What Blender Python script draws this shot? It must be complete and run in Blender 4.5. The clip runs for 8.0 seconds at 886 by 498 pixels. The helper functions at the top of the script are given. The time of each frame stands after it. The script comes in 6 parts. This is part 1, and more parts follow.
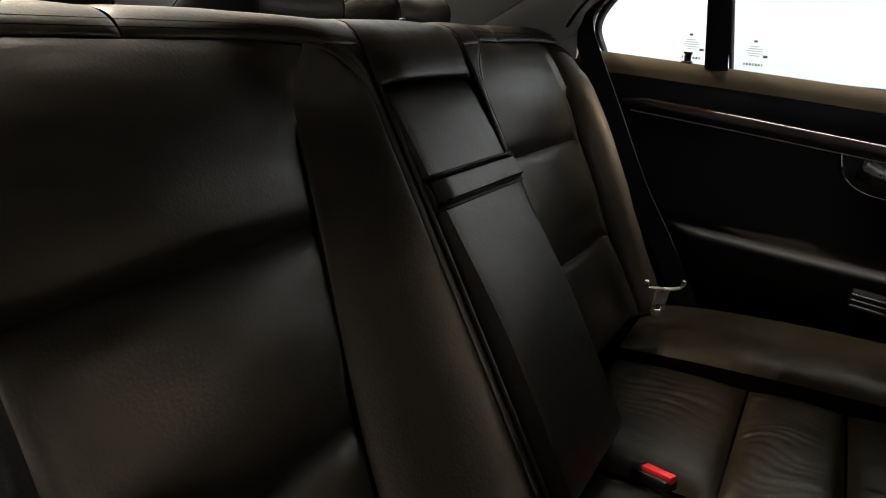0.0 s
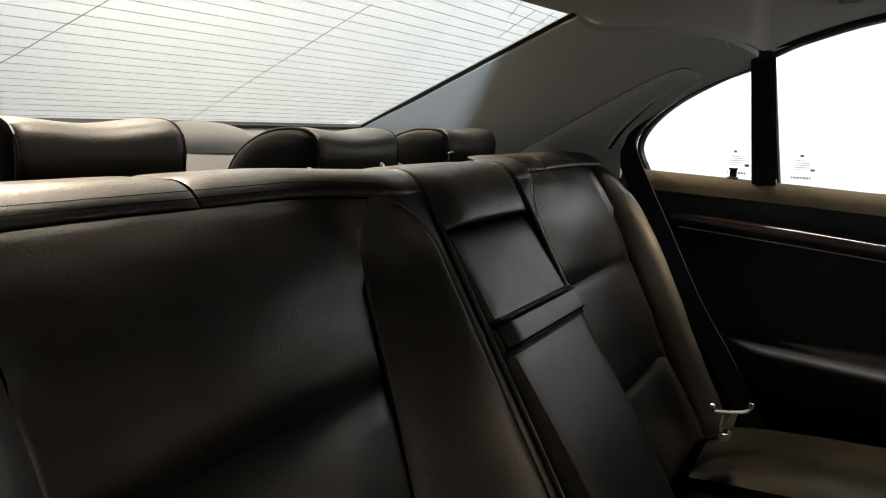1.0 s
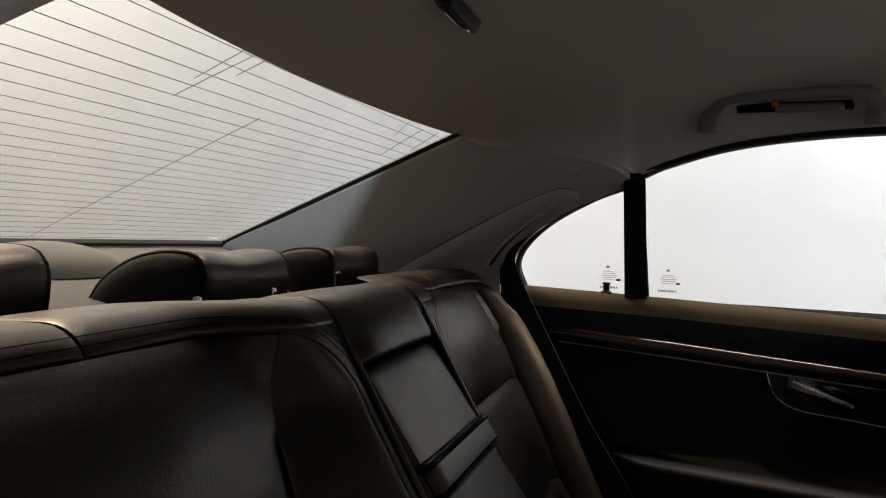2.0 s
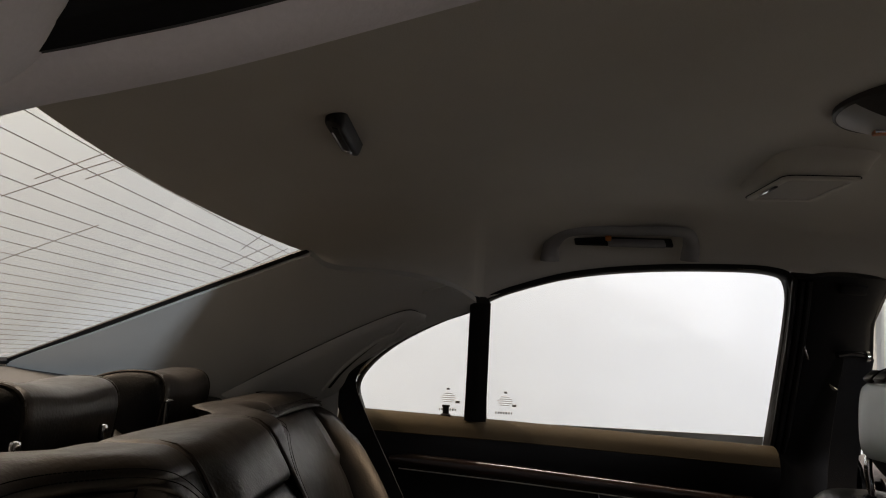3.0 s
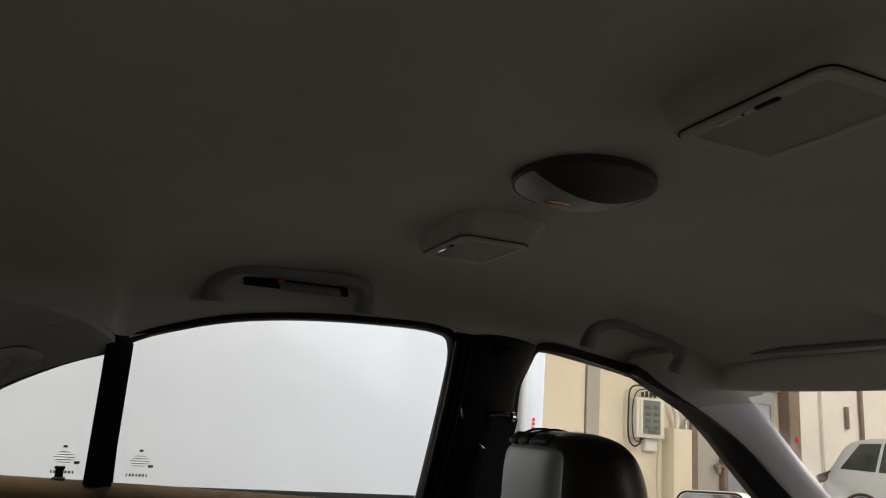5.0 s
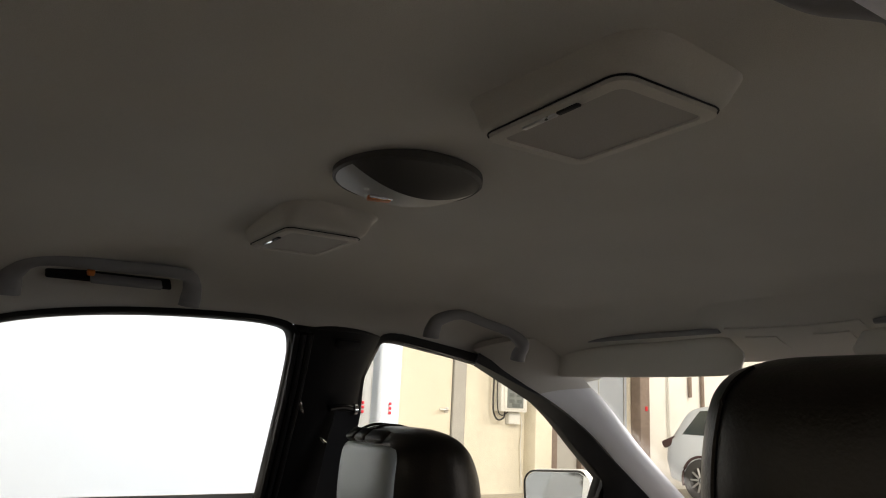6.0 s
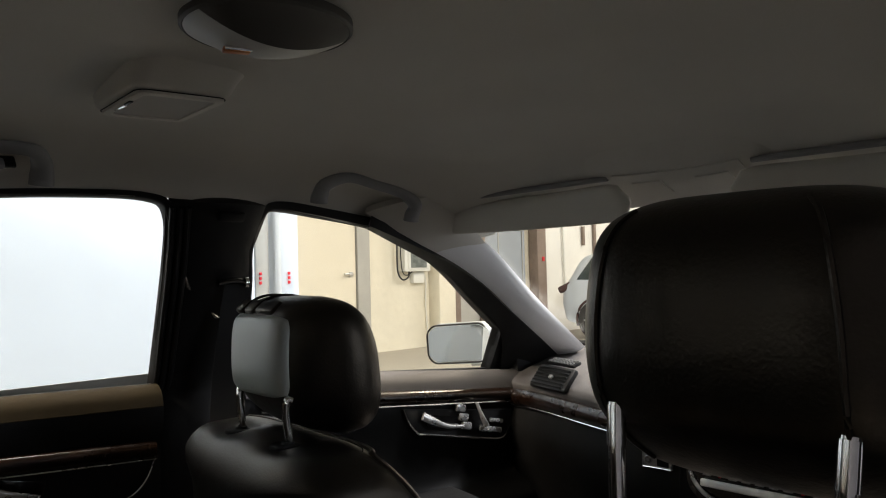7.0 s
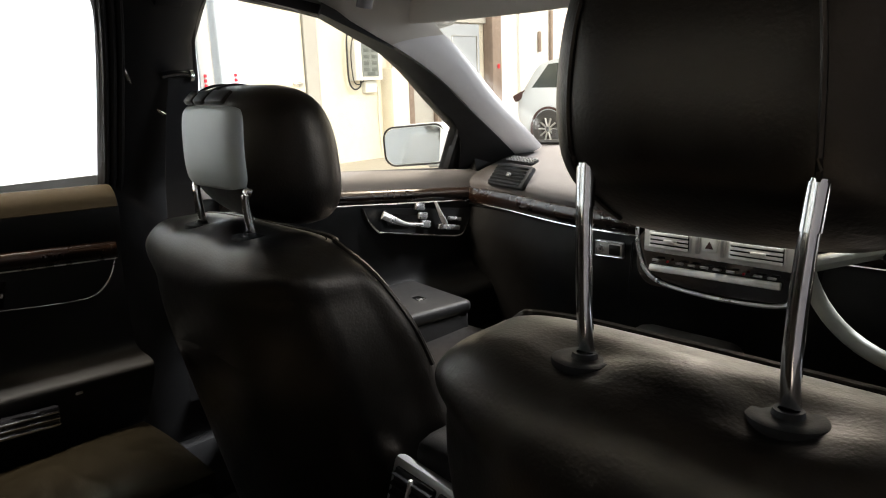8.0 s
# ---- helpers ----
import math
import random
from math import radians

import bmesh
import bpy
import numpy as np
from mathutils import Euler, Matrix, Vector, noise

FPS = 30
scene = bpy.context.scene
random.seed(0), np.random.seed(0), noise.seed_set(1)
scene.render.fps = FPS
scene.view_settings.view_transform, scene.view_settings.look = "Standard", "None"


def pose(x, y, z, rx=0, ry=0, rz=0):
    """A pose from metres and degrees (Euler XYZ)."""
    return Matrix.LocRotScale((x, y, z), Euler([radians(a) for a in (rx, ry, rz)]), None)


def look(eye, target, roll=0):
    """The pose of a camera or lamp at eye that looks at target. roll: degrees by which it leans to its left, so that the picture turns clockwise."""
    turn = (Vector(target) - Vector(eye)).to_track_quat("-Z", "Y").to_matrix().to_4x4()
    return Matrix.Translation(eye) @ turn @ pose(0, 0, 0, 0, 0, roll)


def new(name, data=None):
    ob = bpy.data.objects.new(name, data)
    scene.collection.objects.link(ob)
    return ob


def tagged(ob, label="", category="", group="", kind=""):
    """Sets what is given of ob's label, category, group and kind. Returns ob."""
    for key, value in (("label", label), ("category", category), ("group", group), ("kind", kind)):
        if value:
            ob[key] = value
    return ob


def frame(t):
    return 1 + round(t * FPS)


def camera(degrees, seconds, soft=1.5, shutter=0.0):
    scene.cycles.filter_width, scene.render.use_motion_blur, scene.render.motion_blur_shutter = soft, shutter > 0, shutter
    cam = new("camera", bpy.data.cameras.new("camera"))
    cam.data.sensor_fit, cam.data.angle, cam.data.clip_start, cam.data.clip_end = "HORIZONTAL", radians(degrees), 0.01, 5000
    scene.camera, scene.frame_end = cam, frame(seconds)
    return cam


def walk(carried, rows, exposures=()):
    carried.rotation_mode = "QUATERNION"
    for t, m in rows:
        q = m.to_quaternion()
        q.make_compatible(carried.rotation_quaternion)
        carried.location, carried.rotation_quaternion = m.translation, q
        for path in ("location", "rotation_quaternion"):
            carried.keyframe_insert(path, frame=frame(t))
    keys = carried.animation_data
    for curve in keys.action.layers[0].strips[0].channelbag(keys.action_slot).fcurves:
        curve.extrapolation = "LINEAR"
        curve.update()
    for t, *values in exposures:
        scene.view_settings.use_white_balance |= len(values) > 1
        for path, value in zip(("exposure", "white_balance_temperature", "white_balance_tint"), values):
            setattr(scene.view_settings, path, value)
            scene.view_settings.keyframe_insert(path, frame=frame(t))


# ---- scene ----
# World: x to the car's right, y to its nose, z up from the hall floor; x = 0 is the car's middle.
cam = camera(63.77, 8.0, soft=1.1)
PATH = [
    (0.0, 0.7449, 0.4371, 1.0145, 71.453, -4.754, 119.026),
    (0.5, 0.7448, 0.4157, 1.0355, 76.878, -3.608, 120.310),
    (1.0, 0.7432, 0.3892, 1.0540, 79.370, -2.349, 120.887),
    (1.2, 0.7376, 0.3771, 1.0713, 80.453, -2.634, 119.799),
    (2.3, 0.7047, 0.2563, 1.0616, 91.754, -1.842, 103.357),
    (2.5, 0.6959, 0.2369, 1.0754, 93.392, -1.959, 100.518),
    (3.0, 0.6996, 0.2033, 1.0793, 98.237, -3.113, 91.929),
    (3.5, 0.6824, 0.2107, 1.0755, 98.948, -4.941, 82.531),
    (4.0, 0.6284, 0.2179, 1.0825, 100.390, -4.765, 77.647),
    (4.5, 0.5990, 0.2337, 1.0916, 101.747, -4.489, 71.422),
    (4.7, 0.5980, 0.2254, 1.0888, 102.626, -4.499, 69.096),
    (6.0, 0.5932, 0.2958, 1.1251, 102.486, -2.793, 55.908),
    (6.5, 0.5839, 0.3182, 1.1342, 98.022, -0.525, 51.580),
    (7.0, 0.5702, 0.3370, 1.1267, 91.600, 1.491, 48.424),
    (7.5, 0.5570, 0.3418, 1.1106, 83.280, 2.473, 45.921),
    (8.0, 0.5527, 0.3392, 1.0925, 76.519, 2.070, 44.690),
]
EXPOSURES = [
    (0.0, -0.45, 6500, 10), (0.5, -0.33, 6550, 11), (1.2, -0.22, 6600, 12), (2.3, -1.1, 7100, 18), (3.5, -1.1, 7100, 18), (4.0, -1.3, 7000, 16), (4.7, -1.45, 6900, 15),
    (6.0, -0.6, 6900, 14), (6.5, -0.6, 6800, 13), (7.0, -0.88, 6600, 11), (7.5, -0.9, 6500, 10), (8.0, 0.03, 6600, 11),
]
walk(cam, [(t, pose(*p)) for t, *p in PATH], EXPOSURES)

# ---- light: the hall's ceiling lamps, two added spots and a side lamp, and a faint grey rest of daylight ----
world = bpy.data.worlds.new("world")
scene.world = world
world.use_nodes = True
world.node_tree.nodes["Background"].inputs[0].default_value = (0.6, 0.65, 0.7, 1)
world.node_tree.nodes["Background"].inputs[1].default_value = 0.05


def hall_lamp(x, y, z, sx, sy, watts, colour, turn=0):
    data = bpy.data.lights.new("hall_lamp", "AREA")
    data.shape, data.size, data.size_y, data.energy, data.color = "RECTANGLE", sx, sy, watts, colour
    ob = new("hall_lamp", data)
    ob.matrix_world = pose(x, y, z, 0, turn, 0)
    return ob


def added_spot(eye, aim, degrees, watts, colour):
    data = bpy.data.lights.new("added_spot", "SPOT")
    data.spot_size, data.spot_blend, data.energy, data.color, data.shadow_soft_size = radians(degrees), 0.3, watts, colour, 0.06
    ob = new("added_spot", data)
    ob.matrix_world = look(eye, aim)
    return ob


hall_lamp(-1.00, 0.4, 3.95, 0.3, 2.2, 290, (1.0, 0.95, 0.85))
hall_lamp(-0.85, -2.6, 4.1, 1.2, 0.5, 640, (1.0, 0.87, 0.68))
hall_lamp(0.55, 4.2, 4.1, 1.0, 0.5, 1050, (0.93, 0.96, 1.0))
hall_lamp(-1.4, 5.6, 4.15, 1.5, 1.5, 480, (1.0, 0.86, 0.66))
hall_lamp(-3.8, 11.0, 4.2, 1.5, 1.5, 450, (1.0, 0.91, 0.80))
# unseen spot added to warm the rear seat and headrest tops
added_spot((-0.25, -2.1, 4.05), (0.0, -0.25, 1.0), 26, 900, (1.0, 0.84, 0.60))
# unseen side lamp added as cool fill for the front pillar and doors
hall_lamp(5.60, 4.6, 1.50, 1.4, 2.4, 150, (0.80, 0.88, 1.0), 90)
# unseen narrow spot added for the cool patch on the left rear pillar
added_spot((1.18, 0.56, 1.949), (-0.58, -0.28, 1.08), 23, 310, (0.66, 0.84, 1.0))


# ---- materials ----
def mat(name, colour, rough=0.5, metal=0.0, vary=0.15, scale=30.0, bump=0.0, bump_scale=400.0, coat=0.0, cells=False, blotch=4.0,
        spec=0.5, sheen=0.0, tint=None):
    """A painted, woven or moulded surface: colour and gloss vary at two scales, with a fine relief."""
    m = bpy.data.materials.new(name)
    m.use_nodes = True
    nt = m.node_tree
    p = nt.nodes["Principled BSDF"]
    tc = nt.nodes.new("ShaderNodeTexCoord")
    fine, big = nt.nodes.new("ShaderNodeTexNoise"), nt.nodes.new("ShaderNodeTexNoise")
    fine.inputs["Scale"].default_value, big.inputs["Scale"].default_value = scale, blotch
    fine.inputs["Detail"].default_value, big.inputs["Detail"].default_value = 4, 3
    both = nt.nodes.new("ShaderNodeMath")
    both.operation = "ADD"
    ramp = nt.nodes.new("ShaderNodeMapRange")
    ramp.inputs["From Min"].default_value, ramp.inputs["From Max"].default_value = 0.6, 1.4
    ramp.inputs["To Min"].default_value, ramp.inputs["To Max"].default_value = 1 - vary, 1 + vary
    mul = nt.nodes.new("ShaderNodeVectorMath")
    mul.operation = "SCALE"
    mul.inputs[0].default_value = colour
    rr = nt.nodes.new("ShaderNodeMapRange")
    rr.inputs["From Min"].default_value, rr.inputs["From Max"].default_value = 0.6, 1.4
    rr.inputs["To Min"].default_value, rr.inputs["To Max"].default_value = max(rough - 0.08, 0.02), min(rough + 0.08, 1)
    for n in (fine, big):
        nt.links.new(tc.outputs["Object"], n.inputs["Vector"])
    nt.links.new(fine.outputs["Fac"], both.inputs[0])
    nt.links.new(big.outputs["Fac"], both.inputs[1])
    nt.links.new(both.outputs[0], ramp.inputs["Value"])
    nt.links.new(both.outputs[0], rr.inputs["Value"])
    nt.links.new(ramp.outputs["Result"], mul.inputs["Scale"])
    nt.links.new(mul.outputs[0], p.inputs["Base Color"])
    nt.links.new(rr.outputs["Result"], p.inputs["Roughness"])
    p.inputs["Metallic"].default_value = metal
    p.inputs["Coat Weight"].default_value = coat
    p.inputs["Coat Roughness"].default_value = 0.05
    p.inputs["Specular IOR Level"].default_value = spec
    p.inputs["Sheen Weight"].default_value = sheen
    if tint:
        p.inputs["Specular Tint"].default_value = (*tint, 1)
    if bump:
        b = nt.nodes.new("ShaderNodeBump")
        b.inputs["Strength"].default_value, b.inputs["Distance"].default_value = bump, 0.002
        if cells:
            t = nt.nodes.new("ShaderNodeTexVoronoi")
            t.feature = "DISTANCE_TO_EDGE"
            out = t.outputs["Distance"]
        else:
            t = nt.nodes.new("ShaderNodeTexNoise")
            t.inputs["Detail"].default_value = 3
            out = t.outputs["Fac"]
        t.inputs["Scale"].default_value = bump_scale
        nt.links.new(tc.outputs["Object"], t.inputs["Vector"])
        nt.links.new(out, b.inputs["Height"])
        nt.links.new(b.outputs["Normal"], p.inputs["Normal"])
    return m


def wood_mat():
    """Dark burr walnut under clear lacquer."""
    m = mat("walnut", (0.045, 0.02, 0.012), 0.3, coat=0.6, spec=0.3)
    nt = m.node_tree
    tc = nt.nodes.new("ShaderNodeTexCoord")
    mp = nt.nodes.new("ShaderNodeMapping")
    mp.inputs["Scale"].default_value = (30, 9, 60)
    w = nt.nodes.new("ShaderNodeTexNoise")
    w.inputs["Scale"].default_value, w.inputs["Detail"].default_value, w.inputs["Distortion"].default_value = 1.0, 8, 2.5
    r = nt.nodes.new("ShaderNodeValToRGB")
    r.color_ramp.elements[0].color, r.color_ramp.elements[0].position = (0.006, 0.003, 0.0018, 1), 0.38
    r.color_ramp.elements[1].color, r.color_ramp.elements[1].position = (0.022, 0.009, 0.004, 1), 0.85
    nt.links.new(tc.outputs["Object"], mp.inputs["Vector"])
    nt.links.new(mp.outputs[0], w.inputs["Vector"])
    nt.links.new(w.outputs["Fac"], r.inputs["Fac"])
    nt.links.new(r.outputs["Color"], nt.nodes["Principled BSDF"].inputs["Base Color"])
    return m


def glass_mat(name, tint):
    """A clear pane: light goes straight through, with a faint gloss."""
    m = bpy.data.materials.new(name)
    m.use_nodes = True
    nt = m.node_tree
    nt.nodes.clear()
    out, mix = nt.nodes.new("ShaderNodeOutputMaterial"), nt.nodes.new("ShaderNodeMixShader")
    tr, gl, lw = nt.nodes.new("ShaderNodeBsdfTransparent"), nt.nodes.new("ShaderNodeBsdfGlossy"), nt.nodes.new("ShaderNodeLayerWeight")
    fr, lin = nt.nodes.new("ShaderNodeMath"), nt.nodes.new("ShaderNodeMath")
    fr.operation, lin.operation = "POWER", "MULTIPLY_ADD"
    fr.inputs[1].default_value, lin.inputs[1].default_value, lin.inputs[2].default_value = 4.0, 0.15, 0.010
    tr.inputs["Color"].default_value = (*tint, 1)
    gl.inputs["Roughness"].default_value = 0.02
    lw.inputs["Blend"].default_value = 0.5
    nt.links.new(lw.outputs["Facing"], fr.inputs[0])
    nt.links.new(fr.outputs[0], lin.inputs[0])
    nt.links.new(lin.outputs[0], mix.inputs[0])
    nt.links.new(tr.outputs[0], mix.inputs[1])
    nt.links.new(gl.outputs[0], mix.inputs[2])
    nt.links.new(mix.outputs[0], out.inputs[0])
    return m


LEATHER = mat("black_leather", (0.0046, 0.0042, 0.0042), 0.385, spec=0.48, vary=0.25, scale=60, blotch=5, bump=0.17, bump_scale=330, tint=(1.0, 0.85, 0.70))
# duller stand-in for leather that puts shade on the headrest ends
LEATHER_DULL = mat("dulled_leather", (0.006, 0.0056, 0.0054), 0.62, spec=0.20, vary=0.2, scale=60, bump=0.2, bump_scale=330)
# pale colour stands in for the window reflected in the left headrest's back
PALE_SHEEN = mat("satin_cover", (0.30, 0.32, 0.30), 0.40, spec=1.0, vary=0.08, scale=40)
LEATHER_WORN = mat("worn_leather", (0.0065, 0.0051, 0.0029), 0.385, spec=0.18, vary=0.25, scale=50, blotch=7, bump=0.10, bump_scale=330, tint=(1.0, 0.88, 0.70))
PLASTIC = mat("black_plastic", (0.008, 0.008, 0.0085), 0.5, spec=0.28, bump=0.15, bump_scale=900)
SOFT = mat("dash_skin", (0.006, 0.0057, 0.0056), 0.55, spec=0.20, bump=0.25, bump_scale=800, cells=True)
SILL_PAD = mat("sill_pad", (0.022, 0.0155, 0.0070), 0.85, spec=0.15, bump=0.25, bump_scale=700, cells=True)
DASH_TOP = mat("dash_top_skin", (0.075, 0.068, 0.066), 0.62, bump=0.3, bump_scale=700, cells=True)
PIANO = mat("gloss_black", (0.008, 0.008, 0.009), 0.08, coat=1.0, vary=0.1)
RUBBER = mat("rubber", (0.007, 0.007, 0.0075), 0.6, spec=0.25, bump=0.1)
LINER = mat("roof_cloth", (0.56, 0.535, 0.485), 0.95, vary=0.07, scale=900, bump=0.35, bump_scale=1500, blotch=6, spec=0.15, sheen=0.1)
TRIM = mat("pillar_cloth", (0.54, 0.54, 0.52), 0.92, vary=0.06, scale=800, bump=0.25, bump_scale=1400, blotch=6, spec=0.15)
# lighter than TRIM, making up for windscreen light on the front pillars
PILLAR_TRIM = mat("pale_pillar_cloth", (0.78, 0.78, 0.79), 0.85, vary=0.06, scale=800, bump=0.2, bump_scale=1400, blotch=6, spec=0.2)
TRIM_PLASTIC = mat("grey_plastic", (0.23, 0.226, 0.23), 0.6, vary=0.05, bump=0.1, bump_scale=900)
LID = mat("lid_cloth", (0.45, 0.425, 0.39), 0.9, vary=0.06, scale=700, bump=0.25, bump_scale=1300, spec=0.15)
# lighter copy of the pillar cloth, with the doorway's side light in its colour
TRIM_LIT = mat("lit_trim_cloth", (0.78, 0.76, 0.80), 0.85, vary=0.05, scale=500, bump=0.1, bump_scale=900, spec=0.15)
VISOR = mat("visor_cloth", (0.62, 0.59, 0.53), 0.9, vary=0.06, scale=700, bump=0.25, bump_scale=1300, spec=0.15)
LAMP_LENS = mat("frosted_lens", (0.40, 0.39, 0.37), 0.5, vary=0.05)
LAMP_DARK = mat("smoked_lens", (0.060, 0.057, 0.054), 0.6, vary=0.05)
ORANGE = mat("orange_plastic", (0.55, 0.17, 0.04), 0.4)
CHROME = mat("chrome", (0.85, 0.85, 0.86), 0.13, metal=1.0, vary=0.04)
STEEL = mat("brushed_steel", (0.62, 0.62, 0.62), 0.3, metal=1.0, vary=0.1)
BRIGHT = mat("satin_chrome", (0.82, 0.82, 0.83), 0.28, metal=0.75, vary=0.04)
LACQUER = mat("silver_lacquer", (0.78, 0.77, 0.74), 0.38, metal=0.15, vary=0.05)
WHEEL_GREY = mat("grey_leather", (0.24, 0.25, 0.225), 0.42, vary=0.12, scale=60, bump=0.15, bump_scale=500)
SILVER = mat("silver_plastic", (0.42, 0.42, 0.42), 0.35, metal=0.6, vary=0.05)
WOOD = wood_mat()
WEB = mat("belt_webbing", (0.012, 0.012, 0.014), 0.7, vary=0.2, scale=500, bump=0.5, bump_scale=900)
CARPET = mat("carpet", (0.016, 0.016, 0.017), 1.0, vary=0.3, scale=300, bump=0.8, bump_scale=500)
RED = mat("red_plastic", (0.62, 0.018, 0.03), 0.4)
THREAD = mat("thread", (0.0025, 0.0022, 0.002), 0.9, spec=0.05)
PRINT = mat("grey_print", (0.35, 0.35, 0.36), 0.8)
WIRE = mat("heater_wire", (0.07, 0.06, 0.055), 0.6)
GLASS = glass_mat("clear_glass", (0.96, 0.97, 0.96))
REAR_GLASS = glass_mat("rear_glass", (0.80, 0.82, 0.82))
MIRROR = mat("mirror", (0.40, 0.41, 0.41), 0.0, metal=1.0, vary=0.0)
SPEAKER = mat("speaker_cloth", (0.05, 0.05, 0.05), 0.9, vary=0.1, scale=700, bump=0.3, bump_scale=1200)
SHELF = mat("shelf_cloth", (0.022, 0.021, 0.020), 0.9, vary=0.1, scale=700, bump=0.3, bump_scale=1200)
WHITE_PAINT = mat("white_paint", (0.61, 0.67, 0.75), 0.35, vary=0.03, scale=8, blotch=0.8, coat=0.3)
SILVER_PAINT = mat("silver_paint", (0.52, 0.53, 0.53), 0.35, metal=0.5, vary=0.03, coat=0.6)
WALL = mat("cream_wall", (0.74, 0.69, 0.57), 0.85, vary=0.10, scale=14, bump=0.3, bump_scale=40, blotch=1.3)
WALL_WHITE = mat("white_wall", (0.78, 0.77, 0.73), 0.85, vary=0.08, scale=10, bump=0.2, bump_scale=40, blotch=1.0)
WALL_GREY = mat("grey_wall", (0.43, 0.49, 0.58), 0.85, vary=0.06, scale=10, bump=0.2, bump_scale=40, blotch=0.8)
DOOR_CREAM = mat("cream_door", (0.76, 0.70, 0.57), 0.5, vary=0.05, scale=8, blotch=1.0)
FRAME_GREY = mat("grey_frame", (0.42, 0.41, 0.38), 0.6, vary=0.1, scale=12)
DOOR_BLUE = mat("blue_grey_door", (0.30, 0.33, 0.37), 0.55, vary=0.12, scale=6, blotch=1.2)
POST = mat("rust_post", (0.22, 0.17, 0.14), 0.7, vary=0.25, scale=20, blotch=3)
CONCRETE = mat("concrete", (0.43, 0.40, 0.345), 0.7, vary=0.15, scale=10, bump=0.2, bump_scale=80, blotch=1.2)
BOX_WHITE = mat("meter_white", (0.72, 0.72, 0.68), 0.5, vary=0.06)
METER = mat("meter_grey", (0.10, 0.115, 0.11), 0.5, vary=0.15)
BOX_PANE = mat("meter_pane", (0.20, 0.22, 0.21), 0.15, vary=0.15, scale=20)
CABLE = mat("cable", (0.03, 0.03, 0.03), 0.6)
TYRE = mat("tyre", (0.03, 0.03, 0.03), 0.8, bump=0.2)
ALLOY = mat("alloy", (0.55, 0.56, 0.57), 0.35, metal=0.8)
CAR_GLASS = mat("dark_car_glass", (0.03, 0.045, 0.045), 0.06, vary=0.05)
DARK_LAMP = mat("dark_lamp", (0.06, 0.03, 0.03), 0.2)
BLUE_WALL = mat("blue_grey_wall", (0.045, 0.048, 0.06), 0.8, vary=0.1, scale=8, blotch=1.0)
CEIL = mat("hall_ceiling", (0.7, 0.7, 0.68), 0.9, vary=0.08, scale=6, blotch=0.8)


# ---- mesh helpers ----
def link_mesh(name, verts, faces, material, parent=None, label="", sharp=40, fix=True):
    me = bpy.data.meshes.new(name)
    me.from_pydata([tuple(v) for v in verts], [], faces)
    if fix:
        bm = bmesh.new()
        bm.from_mesh(me)
        bmesh.ops.recalc_face_normals(bm, faces=bm.faces)
        bm.to_mesh(me)
        bm.free()
    me.polygons.foreach_set("use_smooth", [True] * len(me.polygons))
    me.set_sharp_from_angle(angle=radians(sharp))
    me.materials.append(material)
    ob = new(name, me)
    if parent is not None:
        ob.parent = parent
        if parent.type == "EMPTY":
            ob.matrix_parent_inverse = Matrix.Translation(-parent.location)
    if label:
        ob["label"] = label
    return ob


def part(name, shape, material, parent=None, label="", sharp=40):
    return link_mesh(name, *shape, material, parent, label, sharp)


def thing(name, at, label, category, group="", kind=""):
    ob = new(name)
    ob.location, ob.empty_display_size = at, 0.02
    return tagged(ob, label, category, group, kind)


def whole(name, shape, material, label, category, group="", kind="", sharp=40):
    """A thing that is one mesh."""
    return tagged(link_mesh(name, *shape, material, sharp=sharp), label, category, group, kind)


def spline(points, n):
    """n points along a smooth curve through the given ones, evenly by their index."""
    p = np.array(points, float)
    if len(p) == 2:
        return p[0] + (p[1] - p[0]) * np.linspace(0, 1, n)[:, None]
    q = np.vstack([2 * p[0] - p[1], p, 2 * p[-1] - p[-2]])
    out = []
    for u in np.linspace(0, len(p) - 1, n):
        i = min(int(u), len(p) - 2)
        f = u - i
        a, b, c, d = q[i], q[i + 1], q[i + 2], q[i + 3]
        out.append(0.5 * (2 * b + (c - a) * f + (2 * a - 5 * b + 4 * c - d) * f * f + (3 * b - a - 3 * c + d) * f ** 3))
    return np.array(out)


def quads(nu, nv, start=0, wrap=False):
    return [(start + i * nv + j, start + i * nv + (j + 1) % nv, start + (i + 1) * nv + (j + 1) % nv, start + (i + 1) * nv + j)
            for i in range(nu - 1) for j in range(nv if wrap else nv - 1)]


def slab(pts, th, normal=None):
    """A sheet of points [u][v] given a thickness away from the side it shows."""
    p = np.array(pts, float)
    nu, nv = p.shape[:2]
    if normal is None:
        du, dv = np.gradient(p, axis=0), np.gradient(p, axis=1)
        n = np.cross(du, dv)
        n /= np.linalg.norm(n, axis=2)[..., None] + 1e-12
    else:
        n = np.broadcast_to(np.array(normal, float), p.shape)
    q = p - n * th
    verts = np.vstack([p.reshape(-1, 3), q.reshape(-1, 3)])
    m = nu * nv
    faces = quads(nu, nv) + [tuple(reversed(f)) for f in quads(nu, nv, m)]
    ring = [i * nv for i in range(nu)] + [(nu - 1) * nv + j for j in range(1, nv)] + [i * nv + nv - 1 for i in range(nu - 2, -1, -1)] \
        + [j for j in range(nv - 2, 0, -1)]
    for a, b in zip(ring, ring[1:] + ring[:1]):
        faces.append((a, b, b + m, a + m))
    return verts, faces


